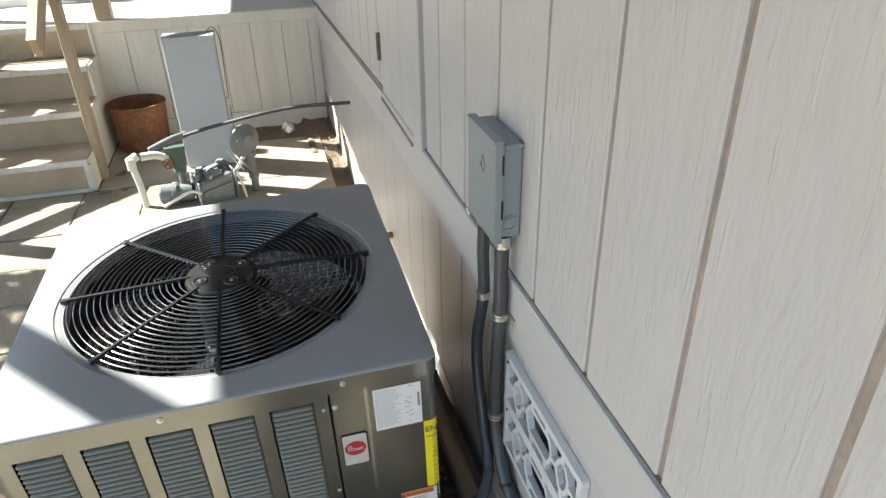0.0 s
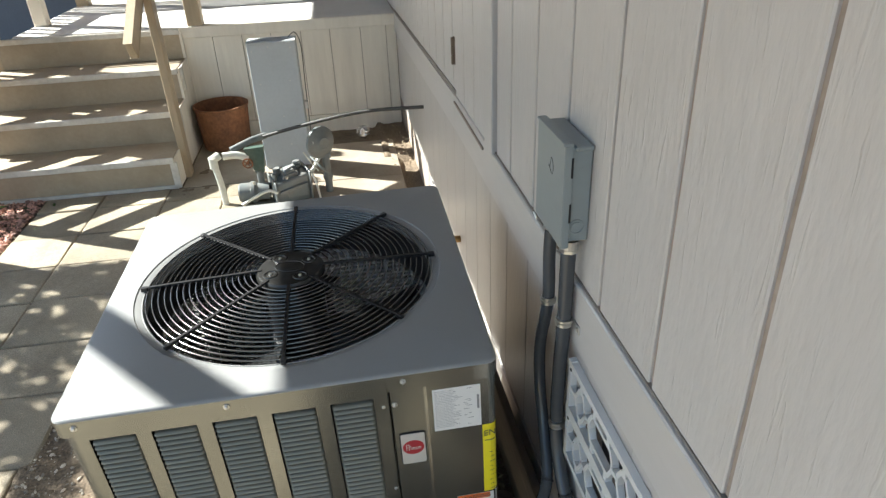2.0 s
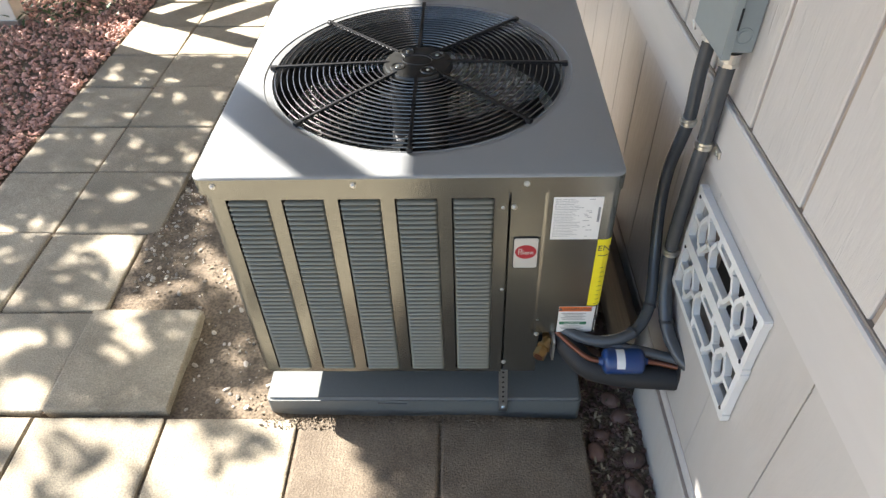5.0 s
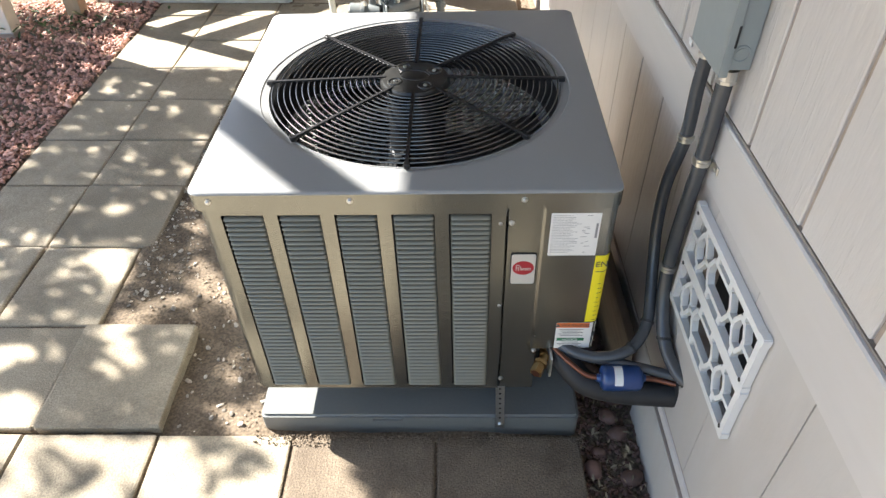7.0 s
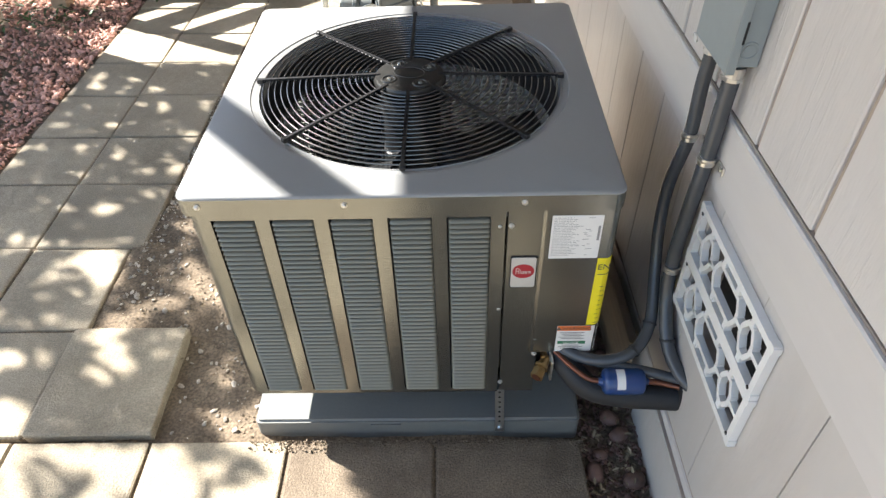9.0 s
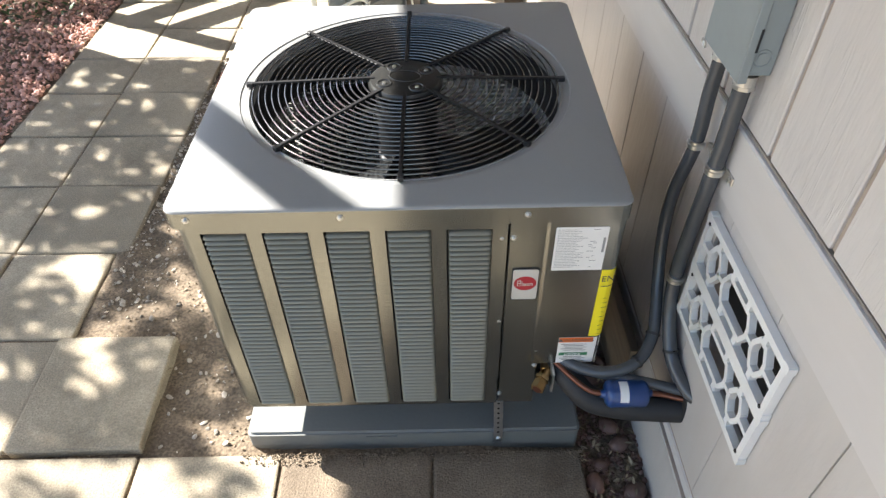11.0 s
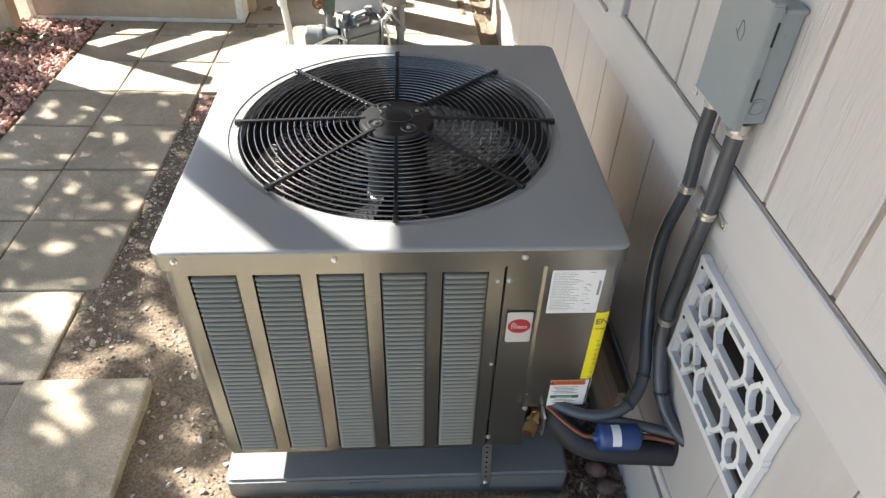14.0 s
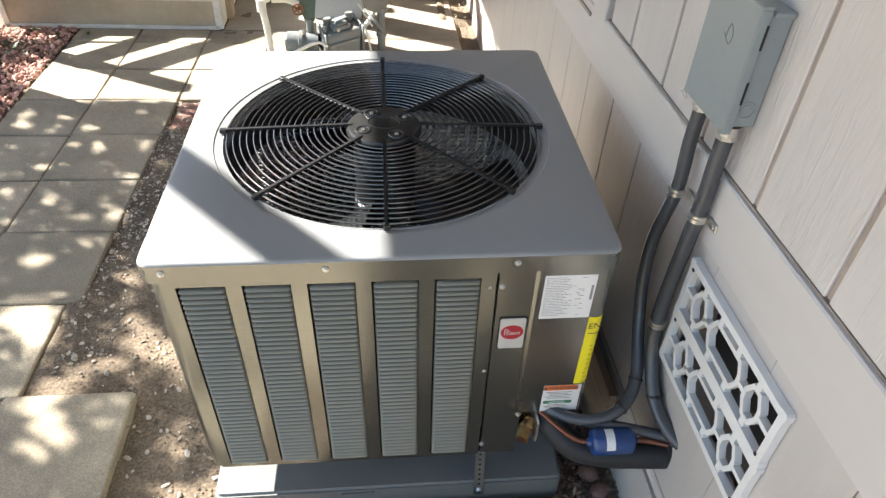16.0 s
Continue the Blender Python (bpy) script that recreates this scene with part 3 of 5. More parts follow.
def landing_rail():
    r = root("landing_rail", "tan wooden landing rail with upright balusters", "railing", (0, 0, DECK))
    for x, y in ((-0.70, 3.66), (-0.70, 4.9), (-1.73, 4.9), (-2.5, 4.9), (-2.5, 3.66)):
        bm = B()
        box(bm, (x - 0.045, y - 0.045, 0 if x > -2 else -DECK - 0.02), (x + 0.045, y + 0.045, 1.0), 0.004, 1)
        part("post", bm, "wood", r)
    bm = B()
    box(bm, (-2.5, 4.88, 0.90), (-0.70, 4.94, 0.98), 0.004, 1)
    part("top_rail", bm, "wood", r)
    bm = B()
    box(bm, (-2.5, 4.88, 0.08), (-0.70, 4.92, 0.14), 0.004, 1)
    part("bottom_rail", bm, "wood", r)
    bm = B()
    box(bm, (-0.018, -0.018, 0.10), (0.018, 0.018, 0.92))
    me = mesh(bm, "baluster", "wood")
    for i in range(12):
        share("baluster", me, r, Matrix.Translation((-2.36 + i * 0.135, 4.90, 0)))
    # side at x -2.5 stands off the landing, added for its slat shadows
    for i in range(9):
        share("baluster", me, r, Matrix.Translation((-2.5, 3.79 + i * 0.125, 0)))
    bm = B()
    box(bm, (-2.53, 3.70, 0.90), (-2.47, 4.86, 0.98), 0.004, 1)
    part("top_rail", bm, "wood", r)
    bm = B()
    box(bm, (-2.52, 3.70, 0.08), (-2.48, 4.86, 0.14), 0.004, 1)
    part("bottom_rail", bm, "wood", r)


landing_rail()
bm = B()
box(bm, (-0.04, -0.04, 0.0), (0.04, 0.04, 1.0), 0.003, 1)
lp = thing("landing_post", bm, "cream", "cream painted post at the edge of the landing", "post")
lp.matrix_basis = pose(-1.735, 4.03, DECK)
bm = B()
box(bm, (-0.045, -0.045, 0.04), (0.045, 0.045, 2.5), 0.003, 1)
pp = root("porch_post", "cream painted square porch post on a metal bracket", "post", (-2.13, 2.33, -0.02))
part("post", bm, "cream", pp)
bm = B()
box(bm, (-0.05, -0.05, 0.0), (0.05, 0.05, 0.045), 0.002, 1)
part("bracket", bm, "steel", pp, "galvanized post bracket")


# ---- condensing unit, which has settled a little out of level with the house ----
SETTLE = pose(0.0139, 0.0270, -0.0197, 1.31, -1.18, -0.47) @ Matrix.Scale(1.0139, 4)
UX0, UX1, UY0, UY1, UZ0, UZ1 = -0.358, 0.383, 0.0, 0.742, 0.168, 0.722
CX, CY, CR = 0.0145, 0.375, 0.301         # fan opening


def condenser():
    u = root("air_conditioner", "grey metal outdoor air conditioner with louvred front and top fan", "air conditioner", (0, 0, UZ0))
    T = Matrix.Translation((0, 0, -UZ0))

    def add(name, bm, material, label="", smooth=False, parent=u):
        bmesh.ops.transform(bm, matrix=T, verts=bm.verts)
        return part(name, bm, material, parent, label, smooth)

    # top cap: rounded rectangle with a round opening, turned-down lip
    bm = B()
    hw, hd = (UX1 - UX0) / 2, (UY1 - UY0) / 2
    mx, my = (UX0 + UX1) / 2, (UY0 + UY1) / 2
    base = rrect(UX0, UY0, UX1, UY1, 0.02, 6)
    pts = []
    for i in range(len(base)):
        a, b = base[i], base[(i + 1) % len(base)]
        d = math.dist(a, b)
        k = max(1, int(d / 0.03))
        pts += [(a[0] + (b[0] - a[0]) * j / k, a[1] + (b[1] - a[1]) * j / k) for j in range(k)]

    def inset(p, d):
        return (mx + (p[0] - mx) * (1 - d / hw), my + (p[1] - my) * (1 - d / hd))
    prof = [(0.004, UZ1 - 0.040), (0.0, UZ1 - 0.038), (0.0, UZ1 - 0.006), (0.001, UZ1 - 0.003), (0.0035, UZ1 - 0.001), (0.007, UZ1)]
    rings = [[bm.verts.new((*inset(p, d), z)) for p in pts] for d, z in prof]
    for d, z in ((CR + 0.0175, UZ1), (CR + 0.0160, UZ1 - 0.0022), (CR + 0.0025, UZ1 - 0.0036), (CR - 0.001, UZ1 - 0.006), (CR - 0.003, UZ1 - 0.012), (CR - 0.003, UZ1 - 0.09)):
        ring = []
        for p in pts:
            a = math.atan2(p[1] - CY, p[0] - CX)
            ring.append(bm.verts.new((CX + d * math.cos(a), CY + d * math.sin(a), z)))
        rings.append(ring)
    for a, b in zip(rings[2:], rings[3:]):
        for i in range(len(pts)):
            j = (i + 1) % len(pts)
            bm.faces.new((a[i], a[j], b[j], b[i]))
    bmesh.ops.delete(bm, geom=rings[0] + rings[1], context="VERTS")
    add("top_cap", bm, "cap", "powder-coated top with a round fan opening, sky-lit grey in its colour", True)
    bm = B()
    rings = [[bm.verts.new((*inset(p, d), z)) for p in pts] for d, z in prof[:3]]
    for a, b in zip(rings, rings[1:]):
        for i in range(len(pts)):
            j = (i + 1) % len(pts)
            bm.faces.new((a[i], a[j], b[j], b[i]))
    add("cap_lip", bm, "panel", smooth=True)

    # body: base pan, corner posts, panels
    bm = B()
    prism(bm, [(UX0 + 0.030, UY0 + 0.0145), (0.262, UY0 + 0.0145), (0.262, UY0 + 0.12), (UX1 - 0.014, UY0 + 0.12), (UX1 - 0.014, UY1 - 0.014), (UX0 + 0.014, UY1 - 0.014), (UX0 + 0.014, UY0 + 0.035)], UZ0, UZ0 + 0.022, "z")
    add("base_pan", bm, "panel")
    Z0, Z1 = UZ0 + 0.004, UZ1 - 0.03
    cols = [(-0.3105 + 0.0995 * i, -0.2355 + 0.0995 * i) for i in range(5)]
    L0, L1 = 0.187, 0.668
    F = UY0 + 0.009
    # front panel with five tall openings
    bm = B()
    xs = [UX0 + 0.030] + [v for c in cols for v in c] + [0.187]
    zs = [Z0, L0, L1, Z1]
    grid = [[bm.verts.new((x, F, z)) for x in xs] for z in zs]
    for r in range(3):
        for i in range(len(xs) - 1):
            if not (r == 1 and i % 2 == 1):
                bm.faces.new((grid[r][i], grid[r][i + 1], grid[r + 1][i + 1], grid[r + 1][i]))
    bmesh.ops.recalc_face_normals(bm, faces=bm.faces)
    bmesh.ops.solidify(bm, geom=bm.faces[:], thickness=0.003)
    fp = add("front_panel", bm, "panel", "taupe front panel with five louvre columns")
    # black sheet that paints the shade seen between the louvres
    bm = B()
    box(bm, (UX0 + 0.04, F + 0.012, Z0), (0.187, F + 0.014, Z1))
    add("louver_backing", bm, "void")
    # rounded corner posts
    for cx, sx in ((UX0 + 0.004, 1), (UX1 - 0.004, -1)):
        bm = B()
        R = 0.028 if sx > 0 else 0.014
        G = F if sx > 0 else F - 0.006
        path = [(cx, UY1 - 0.02), (cx, G + R)] + [(cx + sx * R * (1 - math.cos(radians(a))), G + R - R * math.sin(radians(a))) for a in (15, 30, 45, 60, 75, 90)]
        lowz = Z0 if sx > 0 else 0.311
        lo = [bm.verts.new((x, y, lowz)) for x, y in path]
        hi = [bm.verts.new((x, y, Z1)) for x, y in path]
        for i in range(len(path) - 1):
            bm.faces.new((lo[i], lo[i + 1], hi[i + 1], hi[i]))
        add("side_panel", bm, "panel", smooth=True)
    bm = B()
    box(bm, (UX0 + 0.02, UY1 - 0.02, Z0), (UX1 - 0.02, UY1 - 0.016, Z1))
    add("back_panel", bm, "panel")
    # service column and control cover
    bm = B()
    box(bm, (0.1905, F - 0.001, Z0 - 0.002), (0.2635, F + 0.004, Z1), 0.0015, 1)
    sc = add("service_column", bm, "panel")
    bm = B()
    prism(bm, [(0.2500, F - 0.002), (0.2555, F - 0.006), (UX1 - 0.018, F - 0.006), (UX1 - 0.018, F + 0.004), (0.2500, F + 0.004)], 0.311, Z1, "z")
    cc = add("control_cover", bm, "panel")
    # recess walls coloured dark to paint the shade under the cover
    bm = B()
    box(bm, (0.2645, F + 0.085, Z0 + 0.02), (UX1 - 0.02, F + 0.089, 0.34))
    box(bm, (0.2625, F + 0.0045, Z0 + 0.001), (0.2645, F + 0.088, 0.34))
    box(bm, (0.2625, F - 0.004, 0.3085), (UX1 - 0.0045, F + 0.090, 0.3105))
    add("valve_recess", bm, "recess")
    # louvres
    bm = B()
    prof = [(0.010, -0.0010), (-0.0062, -0.0034), (-0.0080, -0.0022), (-0.0068, 0.0006), (-0.0024, 0.0029), (0.0015, 0.0036), (0.003, 0.0027), (-0.0022, 0.0010)]
    k = len(prof)
    zb = min(z for y, z in prof)
    ends = ((0.0362, 0.05), (0.0356, 0.42), (0.0342, 0.72), (0.0318, 0.93), (0.0285, 1.0))
    sect = [(-x, h) for x, h in ends] + [(x, h) for x, h in ends[::-1]]
    ring = [[bm.verts.new((x, 0.004 + (y - 0.004) * (0.55 + 0.45 * h), zb + (z - zb) * h)) for y, z in prof] for x, h in sect]
    for p, q in zip(ring, ring[1:]):
        for i in range(k):
            j = (i + 1) % k
            bm.faces.new((p[i], p[j], q[j], q[i]))
    bm.faces.new(ring[0][::-1])
    bm.faces.new(ring[-1])
    bmesh.ops.recalc_face_normals(bm, faces=bm.faces)
    me = mesh(bm, "louver", "louver", True)
    N = 43
    pit = (L1 - L0) / N
    for a, b in cols:
        for i in range(N):
            share("louver", me, u, Matrix.Translation(((a + b) / 2 + 0.0013, F + 0.0005, L0 + (i + 0.3) * pit - UZ0)))
    # screws
    bm = B()
    lathe(bm, (0, 0, 0), [(0.0055, 0.0), (0.0055, -0.0012), (0.0034, -0.0014), (0.0034, -0.0042), (0.0024, -0.0050), (0.0, -0.0050)], 10, "y")
    me = mesh(bm, "screw", "steel", True)
    for x, y, z in ((-0.322, 0, 0.703), (-0.079, 0, 0.703), (0.216, 0, 0.703), (0.178, F, 0.646), (0.1975, F - 0.001, 0.646), (0.182, F, 0.438),
                    (0.2575, F - 0.001, 0.35), (0.2585, F - 0.001, 0.30), (0.1925, F - 0.001, 0.205)):
        share("screw", me, u, Matrix.Translation((x, y, z - UZ0)))
    # labels
    Y = F - 0.0065
    bm = B()
    prism(bm, rrect(0.2645, 0.573, 0.3505, 0.671, 0.001, 1), Y, Y + 0.0006)
    rp = add("rating_label", bm, "paper", "white rating label full of small print", parent=u)
    bm = B()
    r2 = random.Random(3)
    z = 0.6655
    row = 0
    while z > 0.578:
        x, end = 0.268, (0.300 if row % 5 == 3 else r2.uniform(0.296, 0.318))
        while x < end:
            ln = r2.uniform(0.002, 0.006)
            box(bm, (x, Y - 0.0003, z), (min(x + ln, end), Y, z + 0.0009))
            x += ln + r2.uniform(0.0008, 0.002)
        if r2.random() < 0.55:
            x = r2.uniform(0.318, 0.330)
            box(bm, (x, Y - 0.0003, z), (x + r2.uniform(0.004, 0.011), Y, z + 0.0009))
        z -= 0.0037
        row += 1
    box(bm, (0.3435, Y - 0.0003, 0.615), (0.3475, Y, 0.648))
    for v in bm.verts:
        v.co.z -= UZ0
    part("small_print", bm, "grey_ink", rp)
    bm = B()
    prism(bm, rrect(0.1992, 0.4972, 0.2468, 0.5748, 0.005, 3), F - 0.0030, F)
    add("badge_backing", bm, "void", "black edge behind the badge")
    bm = B()
    prism(bm, rrect(0.2010, 0.499, 0.2450, 0.573, 0.004, 3), F - 0.004, F)
    bd = add("badge", bm, "silver", "silver badge with a red oval")
    bm = B()
    prism(bm, [(0.2230 + 0.0198 * math.cos(a / 24 * 6.28318), 0.540 + 0.0172 * math.sin(a / 24 * 6.28318)) for a in range(24)], F - 0.0046, F - 0.004)
    for v in bm.verts:
        v.co.z -= UZ0
    ov = part("oval", bm, "red", bd)
    bm = B()
    for x, w, h0, h1 in ((-0.0130, 0.0013, -0.0060, 0.0085), (-0.0100, 0.0042, 0.0070, 0.0085), (-0.0105, 0.0040, 0.0005, 0.0020), (-0.0078, 0.0013, 0.0010, 0.0078),
                         (-0.0085, 0.0013, -0.0060, 0.0005), (-0.0052, 0.0011, -0.0050, 0.0055), (-0.0030, 0.0011, -0.0050, 0.0008)):
        box(bm, (0.2230 + x - w / 2, F - 0.0050, 0.5395 + h0), (0.2230 + x + w / 2, F - 0.0046, 0.5395 + h1))
    for x in (0.0004, 0.0050):
        for u0, v0, u1, v1 in ((-0.0018, -0.0045, -0.0007, 0.0005), (-0.0018, -0.0005, 0.0018, 0.0006), (-0.0018, -0.0050, 0.0018, -0.0040), (0.0007, -0.0026, 0.0018, 0.0005), (-0.0018, -0.0026, 0.0018, -0.0017)):
            box(bm, (0.2230 + x + u0, F - 0.0050, 0.5395 + v0), (0.2230 + x + u1, F - 0.0046, 0.5395 + v1))
    for x in (0.0085, 0.0108, 0.0131):
        box(bm, (0.2230 + x - 0.0005, F - 0.0050, 0.5395 - 0.0048), (0.2230 + x + 0.0005, F - 0.0046, 0.5395 + 0.0008))
    box(bm, (0.2230 + 0.0082, F - 0.0050, 0.5395 + 0.0000), (0.2230 + 0.0134, F - 0.0046, 0.5395 + 0.0010))
    for v in bm.verts:
        v.co.z -= UZ0
    part("oval_mark", bm, "silver", bd)
    # warning label wraps the rounded corner; so does the yellow one
    R, cx = 0.014, UX1 - 0.004

    def wrap(name, s0, s1, z0, z1, off, material, label="", parent=u, zshift=-UZ0):
        bm = B()
        arc = R * math.pi / 2
        flat = cx - R
        lo, hi = [], []
        for i in range(13):
            s = s0 + (s1 - s0) * i / 12
            if s <= 0:
                p = (flat + s, F - 0.006 - off)
            elif s < arc:
                a = s / R
                p = (flat + (R + off) * math.sin(a), F - 0.006 + R - (R + off) * math.cos(a))
            else:
                p = (cx + off, F - 0.006 + R + (s - arc))
            lo.append(bm.verts.new((*p, z0 + zshift)))
            hi.append(bm.verts.new((*p, z1 + zshift)))
        for i in range(12):
            bm.faces.new((lo[i], lo[i + 1], hi[i + 1], hi[i]))
        return part(name, bm, material, parent, label)
    wl = wrap("warning_label", -0.067, 0.040, 0.313, 0.391, 0.0004, "paper", "white warning label with orange and green bands")
    wrap("orange_band", -0.0665, -0.002, 0.3765, 0.3905, 0.0008, "orange", "", wl)
    wrap("green_band", -0.063, -0.008, 0.3365, 0.3455, 0.0008, "green", "", wl)
    wrap("black_mark", 0.006, 0.034, 0.345, 0.360, 0.0008, "ink", "", wl)
    for i, z in enumerate((0.3700, 0.3655, 0.3610, 0.3565, 0.3520, 0.3315, 0.3270, 0.3225, 0.3180)):
        wrap("print_line", -0.061 + 0.004 * (i % 3), -0.012 - 0.006 * (i % 2), z, z + 0.0014, 0.0008, "ink", "", wl)
    flip = Matrix.Rotation(radians(90), 4, "X")
    letters("\u25b2WARNING", 0.0118, "ink", wl, Matrix.Translation((0.330, F - 0.0076, 0.3795 - UZ0)) @ flip)
    letters("NOTICE", 0.0085, "paper", wl, Matrix.Translation((0.328, F - 0.0076, 0.3379 - UZ0)) @ flip)
    yl = wrap("energy_label", -0.013, 0.075, 0.394, 0.572, 0.0004, "yellow", "yellow energy label wrapped round the corner")
    for i in range(9):
        wrap("print_line", -0.001 + 0.002 * (i % 2), 0.011 - 0.003 * (i % 3), 0.40 + 0.0125 * i, 0.4012 + 0.0125 * i, 0.0009, "ink", "", yl)
    wrap("print_line", -0.009, 0.035, 0.531, 0.533, 0.0009, "ink", "", yl)
    letters("EN", 0.019, "ink", yl, Matrix.Translation((0.3655, F - 0.0070, 0.545 - UZ0)) @ Matrix.Rotation(radians(7), 4, "Z") @ flip)
    # feet
    for x in (UX0 + 0.13, UX1 - 0.13):
        for y in (0.27, UY1 - 0.13):
            bm = B()
            cyl(bm, (x, y, 0.064), (x, y, UZ0 + 0.004), 0.035, 0.03, 14)
            add("foot", bm, "rubber")
    return u


unit = condenser()
unit.matrix_basis = SETTLE @ unit.matrix_basis


def fan():
    """Guard, motor, blades, shroud and coil, which stand inside the unit."""
    z = UZ1 + 0.006 - UZ0
    g = part("guard_hub", lathe(B(), (CX, CY, z + 0.007), [(0.0, 0.0035), (0.030, 0.0035), (0.034, 0.0015), (0.052, 0.0015), (0.068, 0.0), (0.073, -0.006), (0.073, -0.012), (0.0, -0.012)], 40),
             "hub", unit, "round black hub plate with four screw dimples", True)
    bm = torus(B(), (0, 0, 0), 0.031, 0.0016, 36, 6)
    bmesh.ops.transform(bm, matrix=Matrix.Translation((CX, CY, z + 0.0105)) @ Matrix.Rotation(radians(-12), 4, "Z") @ Matrix.Diagonal((1.0, 0.68, 0.7, 1)), verts=bm.verts)
    part("oval_rim", bm, "hub", g, smooth=True)
    for a in (30, 120, 210, 300):
        p = (CX + 0.046 * math.cos(radians(a)), CY + 0.046 * math.sin(radians(a)))
        bm = torus(B(), (*p, z + 0.0082), 0.0135, 0.0028, 20, 6)
        part("dimple", bm, "hub", g, smooth=True)
        bm = lathe(B(), (*p, z + 0.0075), [(0.0, 0.0045), (0.0035, 0.004), (0.0045, 0.0), (0.0085, 0.0008), (0.0095, -0.001)], 14)
        part("hub_screw", bm, "steel", g, "shiny screw", True)
    n = 18
    for i in range(n):
        R = 0.083 + (0.2945 - 0.083) * i / (n - 1)
        bm = torus(B(), (CX, CY, z + 0.004 - 0.008 * (i / (n - 1)) ** 2), R, 0.0016, 88, 8)
        part("guard_ring", bm, "black", unit, smooth=True)
    bm = torus(B(), (CX, CY, UZ1 - UZ0 - 0.0036), CR + 0.0015, 0.0016, 80, 6)
    part("guard_rim", bm, "cap", unit, smooth=True)
    bm = B()
    obox(bm, (0.06, 0, 0.0085), (0.306, 0, 0.0005), 0.0058, 0.0045)
    for i in range(17):
        r = 0.083 + 0.2115 * i / 17
        box(bm, (r - 0.003, -0.0042, 0.0005), (r + 0.003, 0.0042, 0.0088 - 0.008 * i / 17), 0.001, 1)
    box(bm, (0.297, -0.005, -0.006), (0.310, 0.005, 0.003), 0.001, 1)
    me = mesh(bm, "guard_spoke", "spoke")
    for k in range(8):
        share("guard_spoke", me, unit, Matrix.Translation((CX, CY, z - 0.001)) @ Matrix.Rotation(radians(45 * k), 4, "Z"))
    bm = lathe(B(), (CX, CY, 0.40), [(0.0, -0.03), (0.060, -0.03), (0.066, -0.024), (0.066, 0.0), (0.061, 0.004), (0.061, 0.126), (0.056, 0.134), (0.0, 0.134)], 36)
    part("fan_motor", bm, "motor", unit, "black fan motor", True)
    for k in range(3):
        bm = B()
        rows = []
        for i in range(9):
            r = 0.06 + 0.222 * i / 8
            a0, a1 = radians(120 * k + 83 - 10 * i / 8), radians(120 * k + 83 + 44 + 12 * i / 8)
            row = []
            for j in range(6):
                a = a0 + (a1 - a0) * j / 5
                row.append(bm.verts.new((CX + r * math.cos(a), CY + r * math.sin(a), 0.36 + 0.065 * j / 5 + 0.012 * math.sin(3.14 * j / 5))))
            rows.append(row)
        for a, b in zip(rows, rows[1:]):
            for j in range(5):
                bm.faces.new((a[j], a[j + 1], b[j + 1], b[j]))
        bmesh.ops.solidify(bm, geom=bm.faces[:], thickness=0.003)
        part("fan_blade", bm, "blade", unit, smooth=True)
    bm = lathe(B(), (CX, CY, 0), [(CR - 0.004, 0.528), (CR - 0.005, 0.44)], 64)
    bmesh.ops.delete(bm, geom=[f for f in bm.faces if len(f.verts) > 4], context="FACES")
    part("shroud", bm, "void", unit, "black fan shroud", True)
    # coil round the inside
    bm = B()
    c = (UX0 + 0.045, UY0 + 0.055, UX1 - 0.045, UY1 - 0.05)
    for i in range(34):
        zz = 0.03 + i * 0.0125
        for a, b in (((c[0], c[1], zz), (c[0], c[3], zz)), ((c[0], c[3], zz), (c[2], c[3], zz)), ((c[2], c[3], zz), (c[2], c[1] + 0.1, zz)), ((c[0], c[1], zz), (c[2] - 0.2, c[1], zz))):
            obox(bm, a, b, 0.014, 0.0048)
    tagged(part("coil_finning", bm, "alu", unit, "aluminium coil fins"), kind="stuff")
    bm = B()
    for i in range(26):
        y = c[1] + 0.10 + i * 0.023
        obox(bm, (c[2] - 0.014, y, 0.04), (c[2] - 0.014, y + 0.012, 0.44), 0.004, 0.004, (1, 0, 0))
        x = c[0] + 0.02 + i * 0.024
        obox(bm, (x, c[3] - 0.014, 0.04), (x + 0.012, c[3] - 0.014, 0.44), 0.004, 0.004, (0, 1, 0))
    tagged(part("coil_tubing", bm, "alu", unit), kind="stuff")
    # added black sheets outside the coil, painting the unlit inside
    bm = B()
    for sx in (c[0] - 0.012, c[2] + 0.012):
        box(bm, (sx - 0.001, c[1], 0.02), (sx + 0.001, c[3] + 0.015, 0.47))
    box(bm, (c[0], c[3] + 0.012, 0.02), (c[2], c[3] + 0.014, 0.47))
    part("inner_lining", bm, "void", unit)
    # floor coloured dark for the shade inside the unit
    bm = B()
    box(bm, (c[0], c[1], 0.023), (c[2], c[3], 0.026))
    part("inner_floor", bm, "recess", unit)
    bm = B()
    for i in range(30):
        y = c[1] + 0.02 + i * 0.026
        for k in (-1, 1):
            obox(bm, (c[2] - 0.026, y, 0.235 - 0.19), (c[2] - 0.026, min(max(y + k * 0.13, c[1]), c[3]), 0.235 + 0.19), 0.0035, 0.0035, (1, 0, 0))
    tagged(part("coil_guard_mesh", bm, "alu", unit, "diamond wire mesh over the coil"), kind="stuff")


fan()


